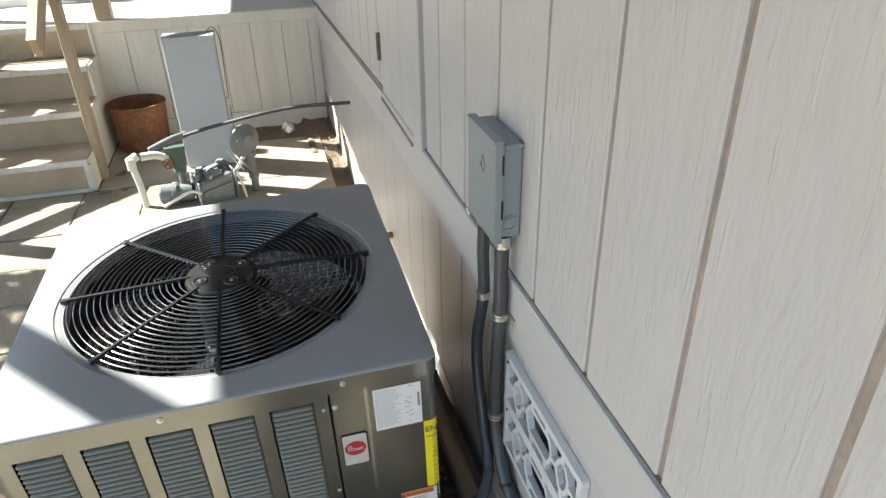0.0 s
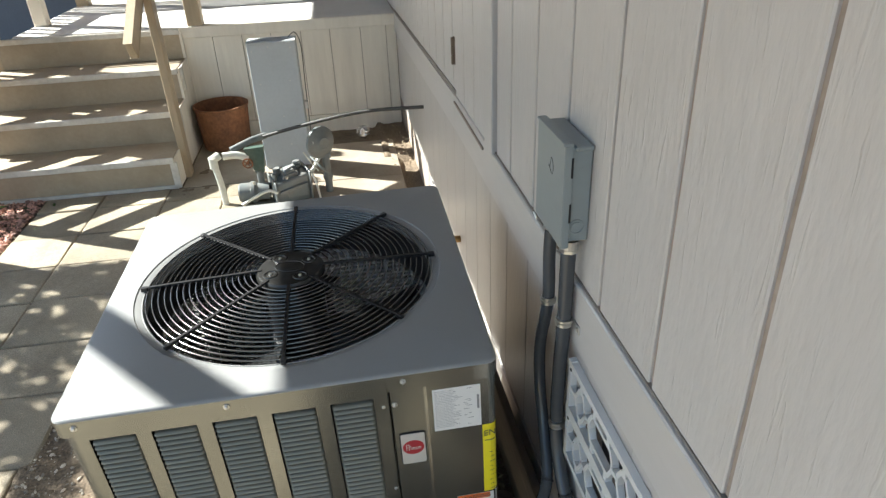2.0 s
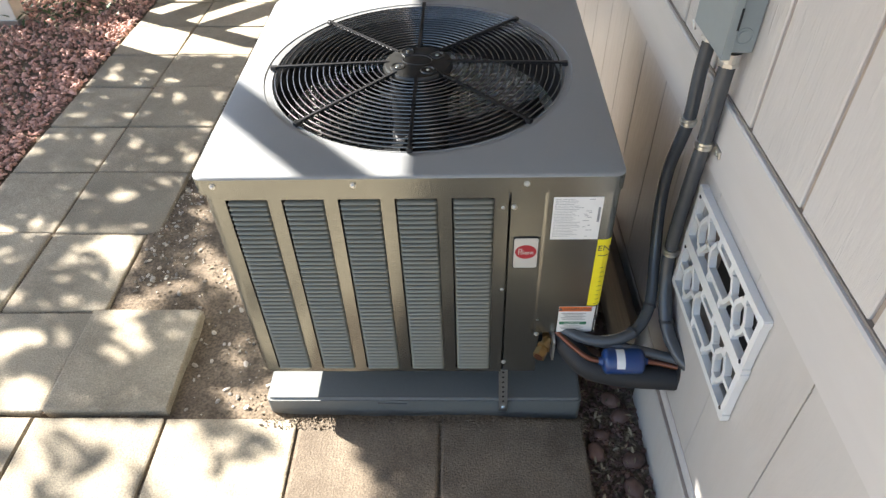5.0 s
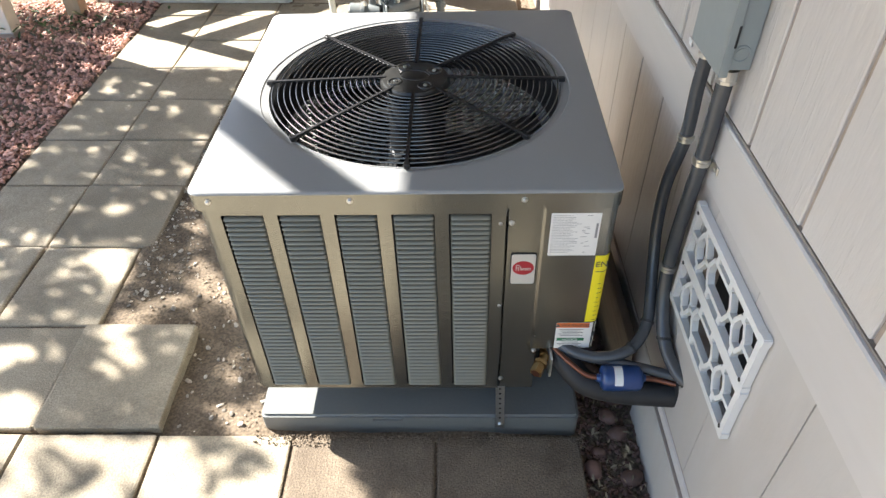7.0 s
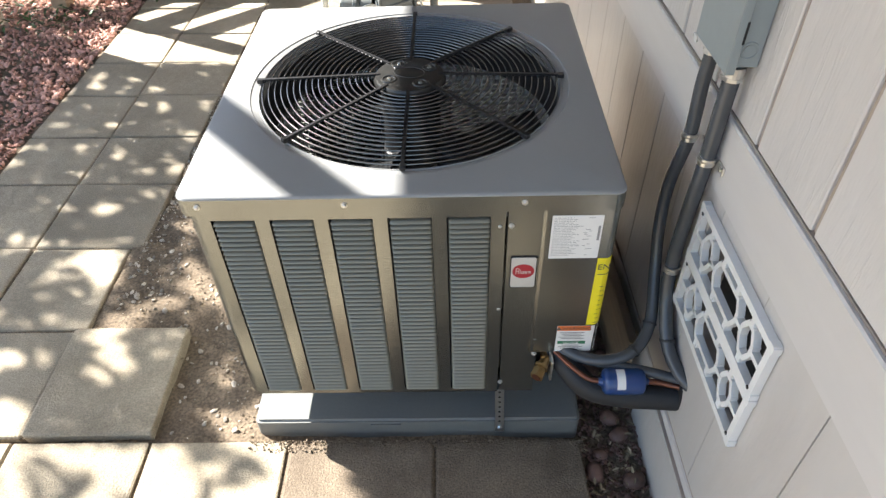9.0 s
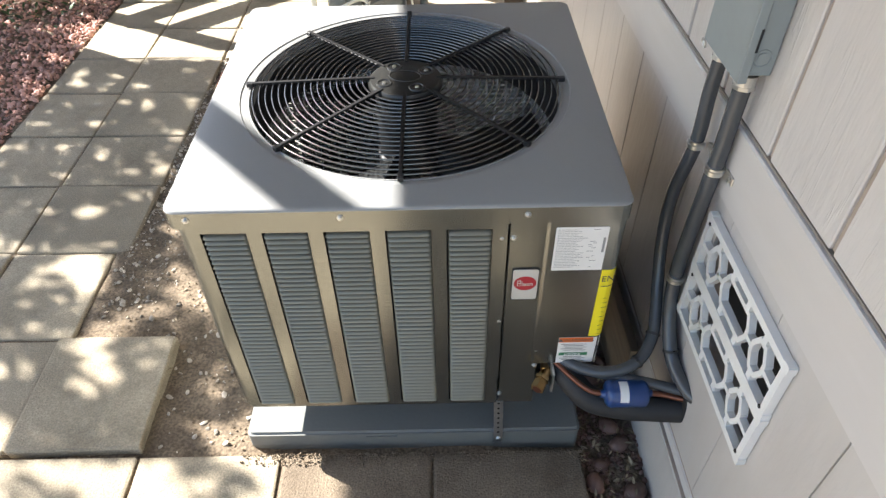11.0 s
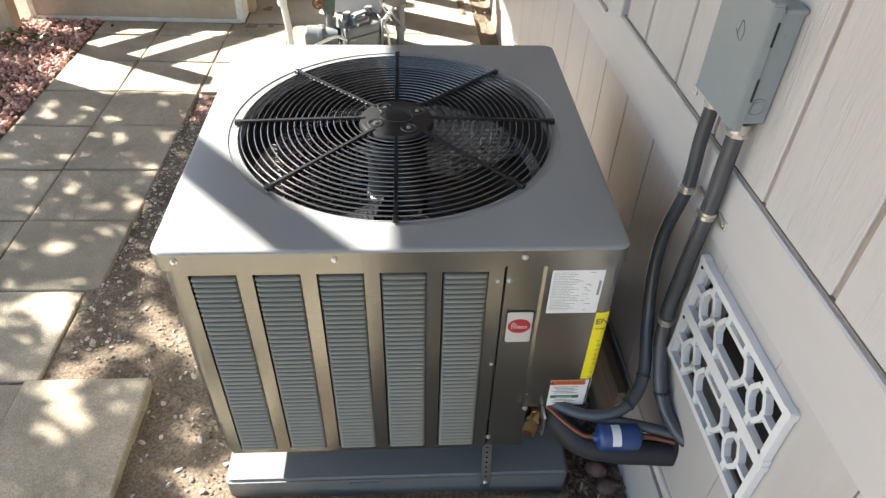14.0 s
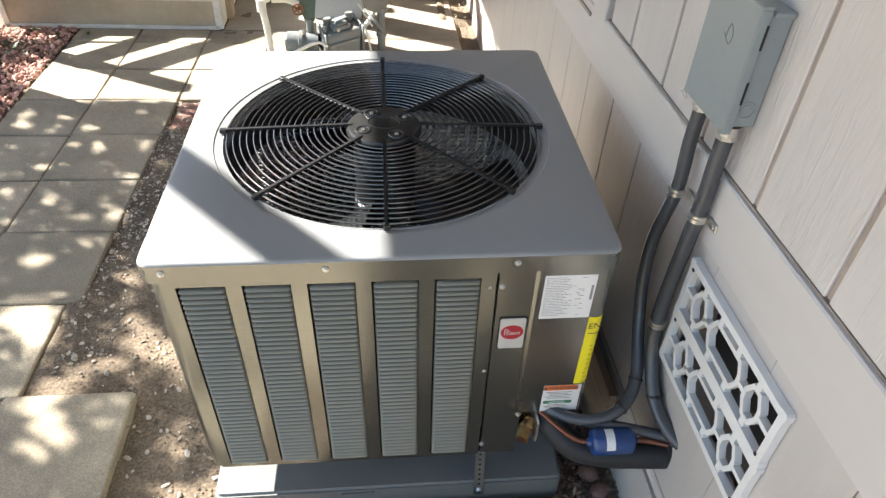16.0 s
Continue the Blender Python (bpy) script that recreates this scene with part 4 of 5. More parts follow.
def pad():
    z1 = 0.064
    pb = root("plastic_pad", "blue-grey plastic equipment pad on the soil", "pad", (0, 0, -0.03))
    bm = B()
    prism(bm, rrect(-0.366, 0.004, 0.380, 0.78, 0.012), 0.0, z1 + 0.03, "z")
    es = [e for e in bm.edges if all(abs(v.co.z - z1 - 0.03) < 1e-4 for v in e.verts)]
    bmesh.ops.bevel(bm, geom=es, offset=0.006, segments=3, affect="EDGES")
    part("slab", bm, "pad", pb, smooth=True)
    bm = B()
    box(bm, (-0.10, -0.0002, z1 + 0.012), (-0.03, 0.004, z1 + 0.018))
    part("moulding_mark", bm, "pad", pb)
    pb.matrix_basis = SETTLE @ pb.matrix_basis
    s = root("anchor_strap", "perforated galvanized strap tying the unit to its pad", "strap", (0.193, 0.004, 0.022))
    bm = B()
    a, b = Vector((0, 0.004, 0.152)), Vector((0.003, -0.005, 0.036))
    obox(bm, a, b, 0.020, 0.0014, (0, -1, 0))
    obox(bm, b, b + Vector((0, 0, -0.034)), 0.020, 0.0014, (0, -1, 0))
    part("band", bm, "steel", s)
    # strap holes are black discs, painted dark instead of pierced
    bm = B()
    for i in range(7):
        p = a.lerp(b, 0.06 + i * 0.145)
        cyl(bm, p + Vector((0, -0.0014, 0)), p + Vector((0, 0.0, 0)), 0.0028, n=8)
    part("holes", bm, "void", s)
    bm = B()
    cyl(bm, (0.004, -0.010, 0.018), (0.004, -0.004, 0.018), 0.0055, n=6)
    part("bolt", bm, "steel", s)
    s.matrix_basis = SETTLE @ s.matrix_basis


pad()


# ---- disconnect box, conduits ----
def disconnect():
    x0, x1, y0, y1, z0, z1 = 0.503, XU - 0.001, 0.049, 0.198, 0.908, 1.086
    d = root("disconnect_box", "grey-green metal electrical disconnect box on the siding", "electrical box", (XU, 0.123, z0))
    T = Matrix.Translation((-XU, -0.123, -z0))

    def add(name, bm, material, label="", parent=d, smooth=False):
        bmesh.ops.transform(bm, matrix=T, verts=bm.verts)
        return part(name, bm, material, parent, label, smooth)
    bm = B()
    box(bm, (x0 + 0.004, y0 + 0.004, z0 + 0.004), (x1, y1 - 0.004, z1 - 0.006), 0.003)
    bd = add("body", bm, "box")
    bm = B()
    box(bm, (x0, y0 + 0.001, z0 - 0.006), (x0 + 0.004, y1, z1), 0.001, 1)
    add("cover", bm, "box")
    for lo, hi in (((x0, y0, z0 - 0.006), (x0 + 0.014, y0 + 0.004, z1 - 0.002)), ((x0, y1 - 0.002, z0 - 0.006), (x0 + 0.014, y1 + 0.001, z1 - 0.002)),
                   ((x0 - 0.003, y0, z1 - 0.002), (x0 + 0.014, y1, z1 + 0.003))):
        bm = B()
        box(bm, lo, hi, 0.001, 1)
        add("cover_flange", bm, "box")
    bm = B()
    box(bm, (x0 + 0.018, y0 - 0.001, z1 - 0.012), (x1, y1 + 0.001, z1 - 0.004), 0.002, 1)
    add("rain_hood", bm, "box")
    # slots are black boxes that paint their shade, not cuts
    for z in (z0 + 0.042, z0 + 0.122):
        bm = B()
        box(bm, (x0 + 0.011, y0 - 0.0006, z), (x0 + 0.0145, y0 + 0.003, z + 0.034))
        add("slot", bm, "void")
    bm = torus(B(), (0, 0, 0), 0.0125, 0.0012, 24, 5)
    bmesh.ops.transform(bm, matrix=Matrix.Translation((0.530, y0 + 0.0035, z0 + 0.032)) @ Matrix.Rotation(radians(90), 4, "X"), verts=bm.verts)
    cyl(bm, (0.530, y0 + 0.004, z0 + 0.032), (0.530, y0 + 0.0025, z0 + 0.032), 0.0085, n=20)
    add("knockout", bm, "box")
    for x, z in ((0.524, 0.15), (0.535, 0.135), (0.535, 0.168), (0.523, 0.07), (0.523, 0.06), (0.523, 0.16)):
        bm = B()
        cyl(bm, (x, y0 + 0.0035, z0 + z), (x, y0 + 0.0052, z0 + z), 0.003, n=10)
        add("rivet", bm, "box")
    bm = torus(B(), (0, 0, 0), 0.0075, 0.0016, 16, 6)
    bmesh.ops.transform(bm, matrix=Matrix.Translation((x0 - 0.002, y1 - 0.006, z0 - 0.010)) @ Matrix.Rotation(radians(70), 4, "Y"), verts=bm.verts)
    add("lock_ring", bm, "steel")
    bm = B()
    tube(bm, [(x0 - 0.0004, 0.130, 1.025), (x0 - 0.0004, 0.110, 1.015), (x0 - 0.0004, 0.105, 1.03), (x0 - 0.0004, 0.117, 1.042), (x0 - 0.0004, 0.123, 1.02)], 0.0004, 5)
    add("pen_mark", bm, "conduit")


disconnect()


def conduit(name, pts, r, label):
    c = root(name, label, "conduit", pts[0])
    T = Matrix.Translation(-Vector(pts[0]))
    bm = tube(B(), pts, r, 16, 6, 0.0003, 0.0046)
    bmesh.ops.transform(bm, matrix=T, verts=bm.verts)
    part("sleeve", bm, "conduit", c, smooth=True)
    bm = B()
    p, q = Vector(pts[0]), Vector(pts[1])
    d = (q - p).normalized()
    cyl(bm, p, p + d * 0.016, r + 0.003, n=18)
    cyl(bm, p + d * 0.016, p + d * 0.022, r + 0.0045, n=8)
    bmesh.ops.transform(bm, matrix=T, verts=bm.verts)
    part("fitting", bm, "steel", c)
    return c


conduit("flexible_conduit", [(0.528, 0.076, 0.905), (0.527, 0.075, 0.84), (0.526, 0.073, 0.74), (0.526, 0.082, 0.60), (0.527, 0.085, 0.50), (0.527, 0.068, 0.42),
                             (0.530, 0.010, 0.345), (0.545, -0.05, 0.318), (0.57, -0.09, 0.31)], 0.0135, "grey liquid-tight conduit strapped down the siding")
conduit("flexible_conduit", [(0.526, 0.167, 0.905), (0.522, 0.163, 0.83), (0.520, 0.152, 0.735), (0.512, 0.165, 0.62), (0.512, 0.155, 0.52), (0.512, 0.115, 0.43),
                             (0.500, 0.045, 0.36), (0.465, 0.002, 0.327), (0.41, -0.008, 0.308), (0.35, 0.012, 0.302), (0.30, 0.06, 0.31)], 0.0120, "grey liquid-tight whip looping into the unit")


for c, n, r in (((0.465, 0.002, 0.327), (-0.75, -0.45, -0.35), 0.0125), ((0.530, 0.012, 0.347), (0.05, -0.6, -0.8), 0.0140), ((0.500, 0.045, 0.360), (-0.3, -0.65, -0.6), 0.0125)):
    bm = lathe(B(), (0, 0, 0), [(r, -0.0025), (r + 0.0016, -0.0025), (r + 0.0016, 0.0025), (r, 0.0025)], 18)
    box(bm, (r, -0.003, -0.003), (r + 0.005, 0.003, 0.003), 0.0005, 1)
    tie = thing("cable_tie", bm, "rubber", "black plastic tie round the grey conduit", "cable tie", "cable ties")
    tie.matrix_basis = Matrix.Translation(c) @ Vector(n).to_track_quat("Z", "X").to_matrix().to_4x4()


def clamp(at, r, back, label="galvanized one-hole conduit strap on the siding"):
    c = root("conduit_clamp", label, "clamp", at, group="conduit clamps")
    bm = lathe(B(), (0, 0, 0), [(r + 0.0005, -0.007), (r + 0.002, -0.007), (r + 0.002, -0.002), (r + 0.0035, -0.001), (r + 0.0035, 0.001), (r + 0.002, 0.002), (r + 0.002, 0.007), (r + 0.0005, 0.007)], 22)
    part("loop", bm, "steel", c, smooth=True)
    bm = B()
    box(bm, (back - 0.003, -r - 0.026, -0.008), (back, -r + 0.004, 0.008), 0.001, 1)
    cyl(bm, (back - 0.007, -r - 0.016, 0), (back - 0.002, -r - 0.016, 0), 0.005, n=6)
    part("tab", bm, "steel", c)


clamp((0.526, 0.073, 0.737), 0.0140, 0.017)
clamp((0.520, 0.152, 0.735), 0.0125, 0.020)
clamp((0.527, 0.082, 0.480), 0.0140, 0.023)


# ---- foundation vent: two lattice tiles ----
def vent_tile(z0, y0, label):
    W, H, D = 0.327, 0.1165, 0.014
    v = root("foundation_vent", label, "vent", (XL - 0.001, y0, z0), group="foundation vents")

    count = [0]

    def bar(bm, p, q, w=0.0086, d0=0.0, d1=-D):
        count[0] += 1
        d1 += 0.00012 * (count[0] % 9)
        d0 -= 0.00012 * (count[0] % 7)
        p, q = Vector(p), Vector(q)
        t = (q - p).normalized()
        s = Vector((-t.y, t.x)) * w / 2
        e = t * w * 0.28
        prism(bm, [tuple(p - e + s), tuple(q + e + s), tuple(q + e - s), tuple(p - e - s)], d0, d1, "x")
    bm = B()
    for p, q in (((-W, 0.005), (0, 0.005)), ((-W, H - 0.005), (0, H - 0.005)), ((-W + 0.005, 0), (-W + 0.005, H)), ((-0.005, 0), (-0.005, H))):
        bar(bm, p, q, 0.013, 0.0)
    part("rim", bm, "white", v)
    bm = B()
    d1 = -D + 0.0012
    c, m = H / 2, -W / 2

    def ring(u, a, b, p, q):
        """An eight-sided ring: half lengths a and b, with flats of half length p and q."""
        pts = [(u - a, c - q), (u - a, c + q), (u - p, c + b), (u + p, c + b), (u + a, c + q), (u + a, c - q), (u + p, c - b), (u - p, c - b)]
        for i in range(8):
            bar(bm, pts[i], pts[(i + 1) % 8], d1=d1)
    for s in (1, -1):
        u = m + s * 0.0985
        ring(u, 0.0215, 0.030, 0.009, 0.009)
        bar(bm, (u + s * 0.0215, c), (m + s * (W / 2 - 0.006), c), d1=d1)
        bar(bm, (m + s * 0.0525, c), (u - s * 0.0215, c), d1=d1)
        for k in (1, -1):
            bar(bm, (u, c + k * 0.030), (u, c + k * (c - 0.006)), 0.012, d1=d1)
            bar(bm, (m + s * 0.032, c + k * 0.0285), (m + s * 0.032, c + k * (c - 0.006)), 0.012, d1=d1)
    ring(m, 0.0525, 0.0285, 0.041, 0.008)
    part("lattice", bm, "white", v)
    for u, w in ((-W + 0.012, 0.014), (-0.012, H - 0.014)):
        bm = B()
        cyl(bm, (-D - 0.0008, u, w), (-D + 0.001, u, w), 0.0035, n=10)
        part("screw", bm, "void", v)
    return v


vent_tile(0.4215, 0.056, "white plastic lattice foundation vent tile, lower one")
vent_tile(0.5395, 0.058, "white plastic lattice foundation vent tile, upper one")
# black sheet inside the opening, painting the shade behind the lattice
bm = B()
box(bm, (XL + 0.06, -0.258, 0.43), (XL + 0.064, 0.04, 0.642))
thing("vent_opening", bm, "void", "black sheet for the shade in the opening behind the lattice vents", "opening", kind="structure")


# ---- refrigerant lines ----
def lines():
    def pipe(name, pts, r, material, label, cat, n=14):
        bm = tube(B(), pts, r, n, 8)
        return thing(name, bm, material, label, cat, smooth=True)
    pipe("insulated_pipe", [(0.318, 0.055, 0.285), (0.335, 0.012, 0.276), (0.375, -0.030, 0.254), (0.44, -0.045, 0.246), (0.50, -0.052, 0.248), (0.60, -0.060, 0.250)], 0.0265, "rubber",
         "thick black foam-insulated pipe entering the wall", "pipe")
    pipe("cable_sleeve", [(0.285, 0.06, 0.298), (0.34, 0.015, 0.298), (0.42, -0.012, 0.300), (0.50, -0.030, 0.296), (0.60, -0.06, 0.288)], 0.0105, "conduit", "grey sleeve beside the copper line", "cable")
    d = root("filter_drier", "blue enamelled filter drier with white label in a copper line", "filter", (0.4410, -0.044, 0.287))
    bm = B()
    prof = [(0.007, -0.050), (0.010, -0.043), (0.0200, -0.041), (0.0252, -0.037), (0.0268, -0.031), (0.0268, 0.031), (0.0252, 0.037), (0.0200, 0.041), (0.010, 0.043), (0.007, 0.050)]
    lathe(bm, (0, 0, 0), prof, 26, "x")
    part("canister", bm, "drier", d, smooth=True)
    bm = B()
    lo, hi = [], []
    for i in range(9):
        a = radians(70 + 12 * i)
        lo.append(bm.verts.new((-0.018, 0.0273 * math.cos(a), 0.0273 * math.sin(a))))
        hi.append(bm.verts.new((-0.001, 0.0273 * math.cos(a), 0.0273 * math.sin(a))))
    for i in range(8):
        bm.faces.new((lo[i], lo[i + 1], hi[i + 1], hi[i]))
    part("label", bm, "paper", d, "white paper label")
    bm = tube(B(), [(-0.155, 0.115, 0.010), (-0.13, 0.070, 0.012), (-0.10, 0.030, 0.010), (-0.07, 0.006, 0.002), (-0.045, 0, 0)], 0.0054, 12, 8)
    part("copper_inlet", bm, "copper", d, "bright copper tube", smooth=True)
    bm = tube(B(), [(0.045, 0, 0), (0.08, -0.004, -0.003), (0.16, -0.03, -0.003)], 0.0062, 12, 8)
    part("copper_outlet", bm, "copper", d, "bright copper tube", smooth=True)
    v = root("service_valve", "brass service valve on the unit", "valve", (0.298, 0.022, 0.262))
    bm = B()
    cyl(bm, (-0.018, -0.024, 0.004), (-0.002, 0.004, 0.010), 0.0105, n=16)
    cyl(bm, (-0.0255, -0.037, 0.001), (-0.0165, -0.0215, 0.0043), 0.0140, n=6)
    cyl(bm, (-0.002, 0.004, 0.010), (0.004, 0.06, 0.016), 0.012, n=16)
    cyl(bm, (-0.014, -0.017, 0.0055), (-0.0105, -0.011, 0.0068), 0.0150, n=6)
    part("stem", bm, "brass", v)
    bm = B()
    cyl(bm, (-0.0262, -0.0382, 0.0008), (-0.0255, -0.037, 0.001), 0.0095, n=14)
    part("cap", bm, "copper", v)
    bm = B()
    box(bm, (0.004, -0.028, -0.022), (0.009, 0.01, 0.036), 0.001, 1)
    part("bracket", bm, "steel", v)
    # hole's dark painted as a black patch on the siding, not cut
    bm = B()
    prism(bm, [(-0.052 + 0.030 * math.cos(a / 16 * 6.28318), 0.262 + 0.044 * math.sin(a / 16 * 6.28318)) for a in range(16)], XL - 0.0025, XL + 0.004, "x")
    thing("pipe_hole", bm, "void", "black patch painted as the ragged hole around the pipes", "opening", kind="structure")


lines()

# board leaning against the wall, hose connector
bm = B()
obox(bm, (0.520, 0.14, 0.095), (0.515, 0.62, 0.10), 0.018, 0.19, bevel=0.002)
thing("loose_board", bm, "oldwood", "weathered brown board leaning at the foot of the siding", "board")
bm = B()
lathe(bm, (0.0, 0, 0), [(0.0, 0.0), (0.011, 0.0), (0.011, 0.02), (0.013, 0.02), (0.013, 0.05), (0.0, 0.05)], 10, "x")
bmesh.ops.transform(bm, matrix=Matrix.Translation((XL - 0.05, 1.33, 0.255)), verts=bm.verts)
thing("hose_connector", bm, "brass", "brass hose connector on the siding", "tap")


# ---- far corner: gas meter, cabinet, bucket ----
def gas_meter():
    g = root("gas_meter", "grey gas meter with cream riser pipe and regulator", "gas meter", (-0.24, 2.5, 0))

    def P(*pts, r, material, name, n=14, label=""):
        return part(name, tube(B(), pts, r, n, 8), material, g, label, True)
    P((-0.265, -0.03, -0.02), (-0.27, -0.03, 0.10), (-0.285, -0.03, 0.225), r=0.0165, material="pipe", name="riser_pipe", label="cream painted pipe")
    bm = B()
    cyl(bm, (-0.287, -0.03, 0.205), (-0.287, -0.03, 0.262), 0.0225)
    cyl(bm, (-0.300, -0.035, 0.246), (-0.258, -0.005, 0.262), 0.0205)
    part("elbow", bm, "pipe", g)
    P((-0.24, -0.012, 0.258), (-0.17, 0.0, 0.255), (-0.115, 0.0, 0.232), r=0.0195, material="pipe", name="pipe_arm")
    P((-0.20, 0.02, 0.275), (-0.10, 0.06, 0.305), (-0.02, 0.10, 0.315), r=0.017, material="meter", name="upper_pipe")
    bm = B()
    lathe(bm, (-0.118, -0.03, 0.215), [(0.003, 0.0), (0.009, 0.0), (0.009, 0.012), (0.003, 0.012)], 14, "y")
    ring = torus(B(), (0, 0, 0), 0.024, 0.0042, 28, 8)
    bmesh.ops.transform(ring, matrix=Matrix.Translation((-0.118, -0.030, 0.215)) @ Matrix.Rotation(radians(90), 4, "X"), verts=ring.verts)
    hold = bpy.data.meshes.new("wheel")
    ring.to_mesh(hold)
    ring.free()
    bm.from_mesh(hold)
    bpy.data.meshes.remove(hold)
    for k in range(5):
        a = radians(72 * k)
        cyl(bm, (-0.118, -0.028, 0.215), (-0.118 + 0.024 * math.cos(a), -0.030, 0.215 + 0.024 * math.sin(a)), 0.0032, n=6)
    cyl(bm, (-0.118, -0.035, 0.215), (-0.118, 0.02, 0.215), 0.006, n=8)
    part("valve_wheel", bm, "rust", g, "rusty red valve wheel", True)
    bm = B()
    prism(bm, [(-0.09, 0.15), (-0.045, 0.15), (-0.03, 0.29), (-0.13, 0.285)], -0.01, 0.03)
    part("valve_body", bm, "meter_green", g, "dark green painted valve body")
    P((-0.07, 0.0, 0.16), (-0.07, 0.0, 0.05), r=0.018, material="meter", name="drop_pipe")
    bm = B()
    box(bm, (-0.02, -0.085, -0.01), (0.165, 0.085, 0.115), 0.018, 3)
    box(bm, (0.03, -0.06, 0.105), (0.115, 0.055, 0.135), 0.008, 2)
    box(bm, (0.04, -0.088, 0.02), (0.15, -0.083, 0.055), 0.002, 1)
    for x in (-0.022, 0.163):
        box(bm, (x, -0.098, -0.01), (x + 0.010, 0.09, 0.122), 0.003, 1)
    box(bm, (0.0, -0.10, 0.055), (0.15, -0.08, 0.072), 0.003, 1)
    box(bm, (0.05, -0.05, 0.128), (0.10, -0.01, 0.148), 0.004, 1)
    cyl(bm, (0.02, 0.03, 0.11), (0.02, 0.03, 0.155), 0.020, n=10)
    cyl(bm, (0.13, 0.03, 0.11), (0.13, 0.03, 0.155), 0.020, n=10)
    box(bm, (0.055, 0.0, 0.130), (0.135, 0.045, 0.142), 0.003, 1)
    cyl(bm, (-0.005, -0.03, 0.11), (-0.005, -0.03, 0.150), 0.012, n=8)
    for v in bm.verts:
        v.co.z += 0.18 * max(0.0, v.co.x) * (v.co.z > 0.05)
    bmesh.ops.rotate(bm, cent=(0.07, 0, 0), matrix=Matrix.Rotation(radians(17), 3, "Z"), verts=bm.verts)
    part("meter_body", bm, "meter", g, "grey cast meter body", True)
    bm = lathe(B(), (-0.19, -0.02, 0.05), [(0.0, 0.0), (0.042, 0.0), (0.052, 0.01), (0.052, 0.065), (0.058, 0.067), (0.058, 0.085), (0.045, 0.10), (0.045, 0.16), (0.0, 0.16)], 26, "x")
    part("index_drum", bm, "meter", g, smooth=True)
    bm = lathe(B(), (0.26, 0.0, 0.285), [(0.0, -0.035), (0.030, -0.035), (0.040, -0.022), (0.078, -0.013), (0.085, -0.008), (0.085, 0.007), (0.074, 0.013), (0.040, 0.026), (0.034, 0.055), (0.0, 0.055)], 30, "y")
    bmesh.ops.rotate(bm, cent=(0.26, 0, 0.285), matrix=Matrix.Rotation(radians(38), 3, "Z"), verts=bm.verts)
    part("regulator", bm, "meter", g, "round grey regulator diaphragm", True)
    bm = B()
    cyl(bm, (0.215, -0.035, 0.30), (0.235, -0.02, 0.30), 0.019, n=16)
    part("regulator_cap", bm, "pipe", g)
    P((0.275, 0.02, 0.26), (0.28, 0.02, 0.14), (0.28, 0.02, -0.02), r=0.020, material="meter", name="outlet_pipe")
    bm = B()
    cyl(bm, (0.28, 0.02, 0.19), (0.28, 0.02, 0.215), 0.027, n=8)
    part("union_nut", bm, "meter", g)
    bm = B()
    cyl(bm, (0.28, 0.02, 0.07), (0.28, 0.02, 0.10), 0.026, n=8)
    part("union_nut", bm, "meter", g)
    P((0.16, 0.0, 0.10), (0.21, -0.02, 0.15), (0.245, 0.01, 0.20), r=0.011, material="pipe", name="side_pipe")
    P((0.17, -0.03, 0.25), (0.20, -0.04, 0.20), (0.235, -0.03, 0.14), r=0.004, material="pipe", name="thin_tube")
    P((-0.17, -0.11, 0.02), (-0.10, -0.12, 0.06), (-0.03, -0.11, 0.085), (0.02, -0.115, 0.07), r=0.008, material="pipe", name="bypass_tube", label="pale thin bent tube")
    P((0.19, -0.05, 0.16), (0.215, -0.07, 0.10), (0.23, -0.06, -0.01), r=0.006, material="pipe", name="vent_tube")
    P((0.20, 0.02, 0.205), (0.25, -0.04, 0.165), (0.30, -0.03, 0.10), r=0.007, material="meter", name="vent_tube")
    for x, y, z in ((0.0, -0.06, 0.122), (0.07, -0.07, 0.14), (0.14, -0.05, 0.122), (0.15, 0.05, 0.122), (-0.13, -0.05, 0.08), (-0.10, -0.055, 0.12)):
        bm = B()
        cyl(bm, (x, y, z - 0.015), (x, y, z), 0.008, n=6)
        part("bolt", bm, "steel", g)


gas_meter()
bm = tube(B(), [(-0.27, 2.57, 0.318), (-0.12, 2.52, 0.365), (0.10, 2.45, 0.425), (0.30, 2.42, 0.455), (0.56, 2.30, 0.488)], 0.0088, 10, 8)
thing("service_pipe", bm, "hose", "dark bent pipe running from the meter into the siding", "pipe", smooth=True)


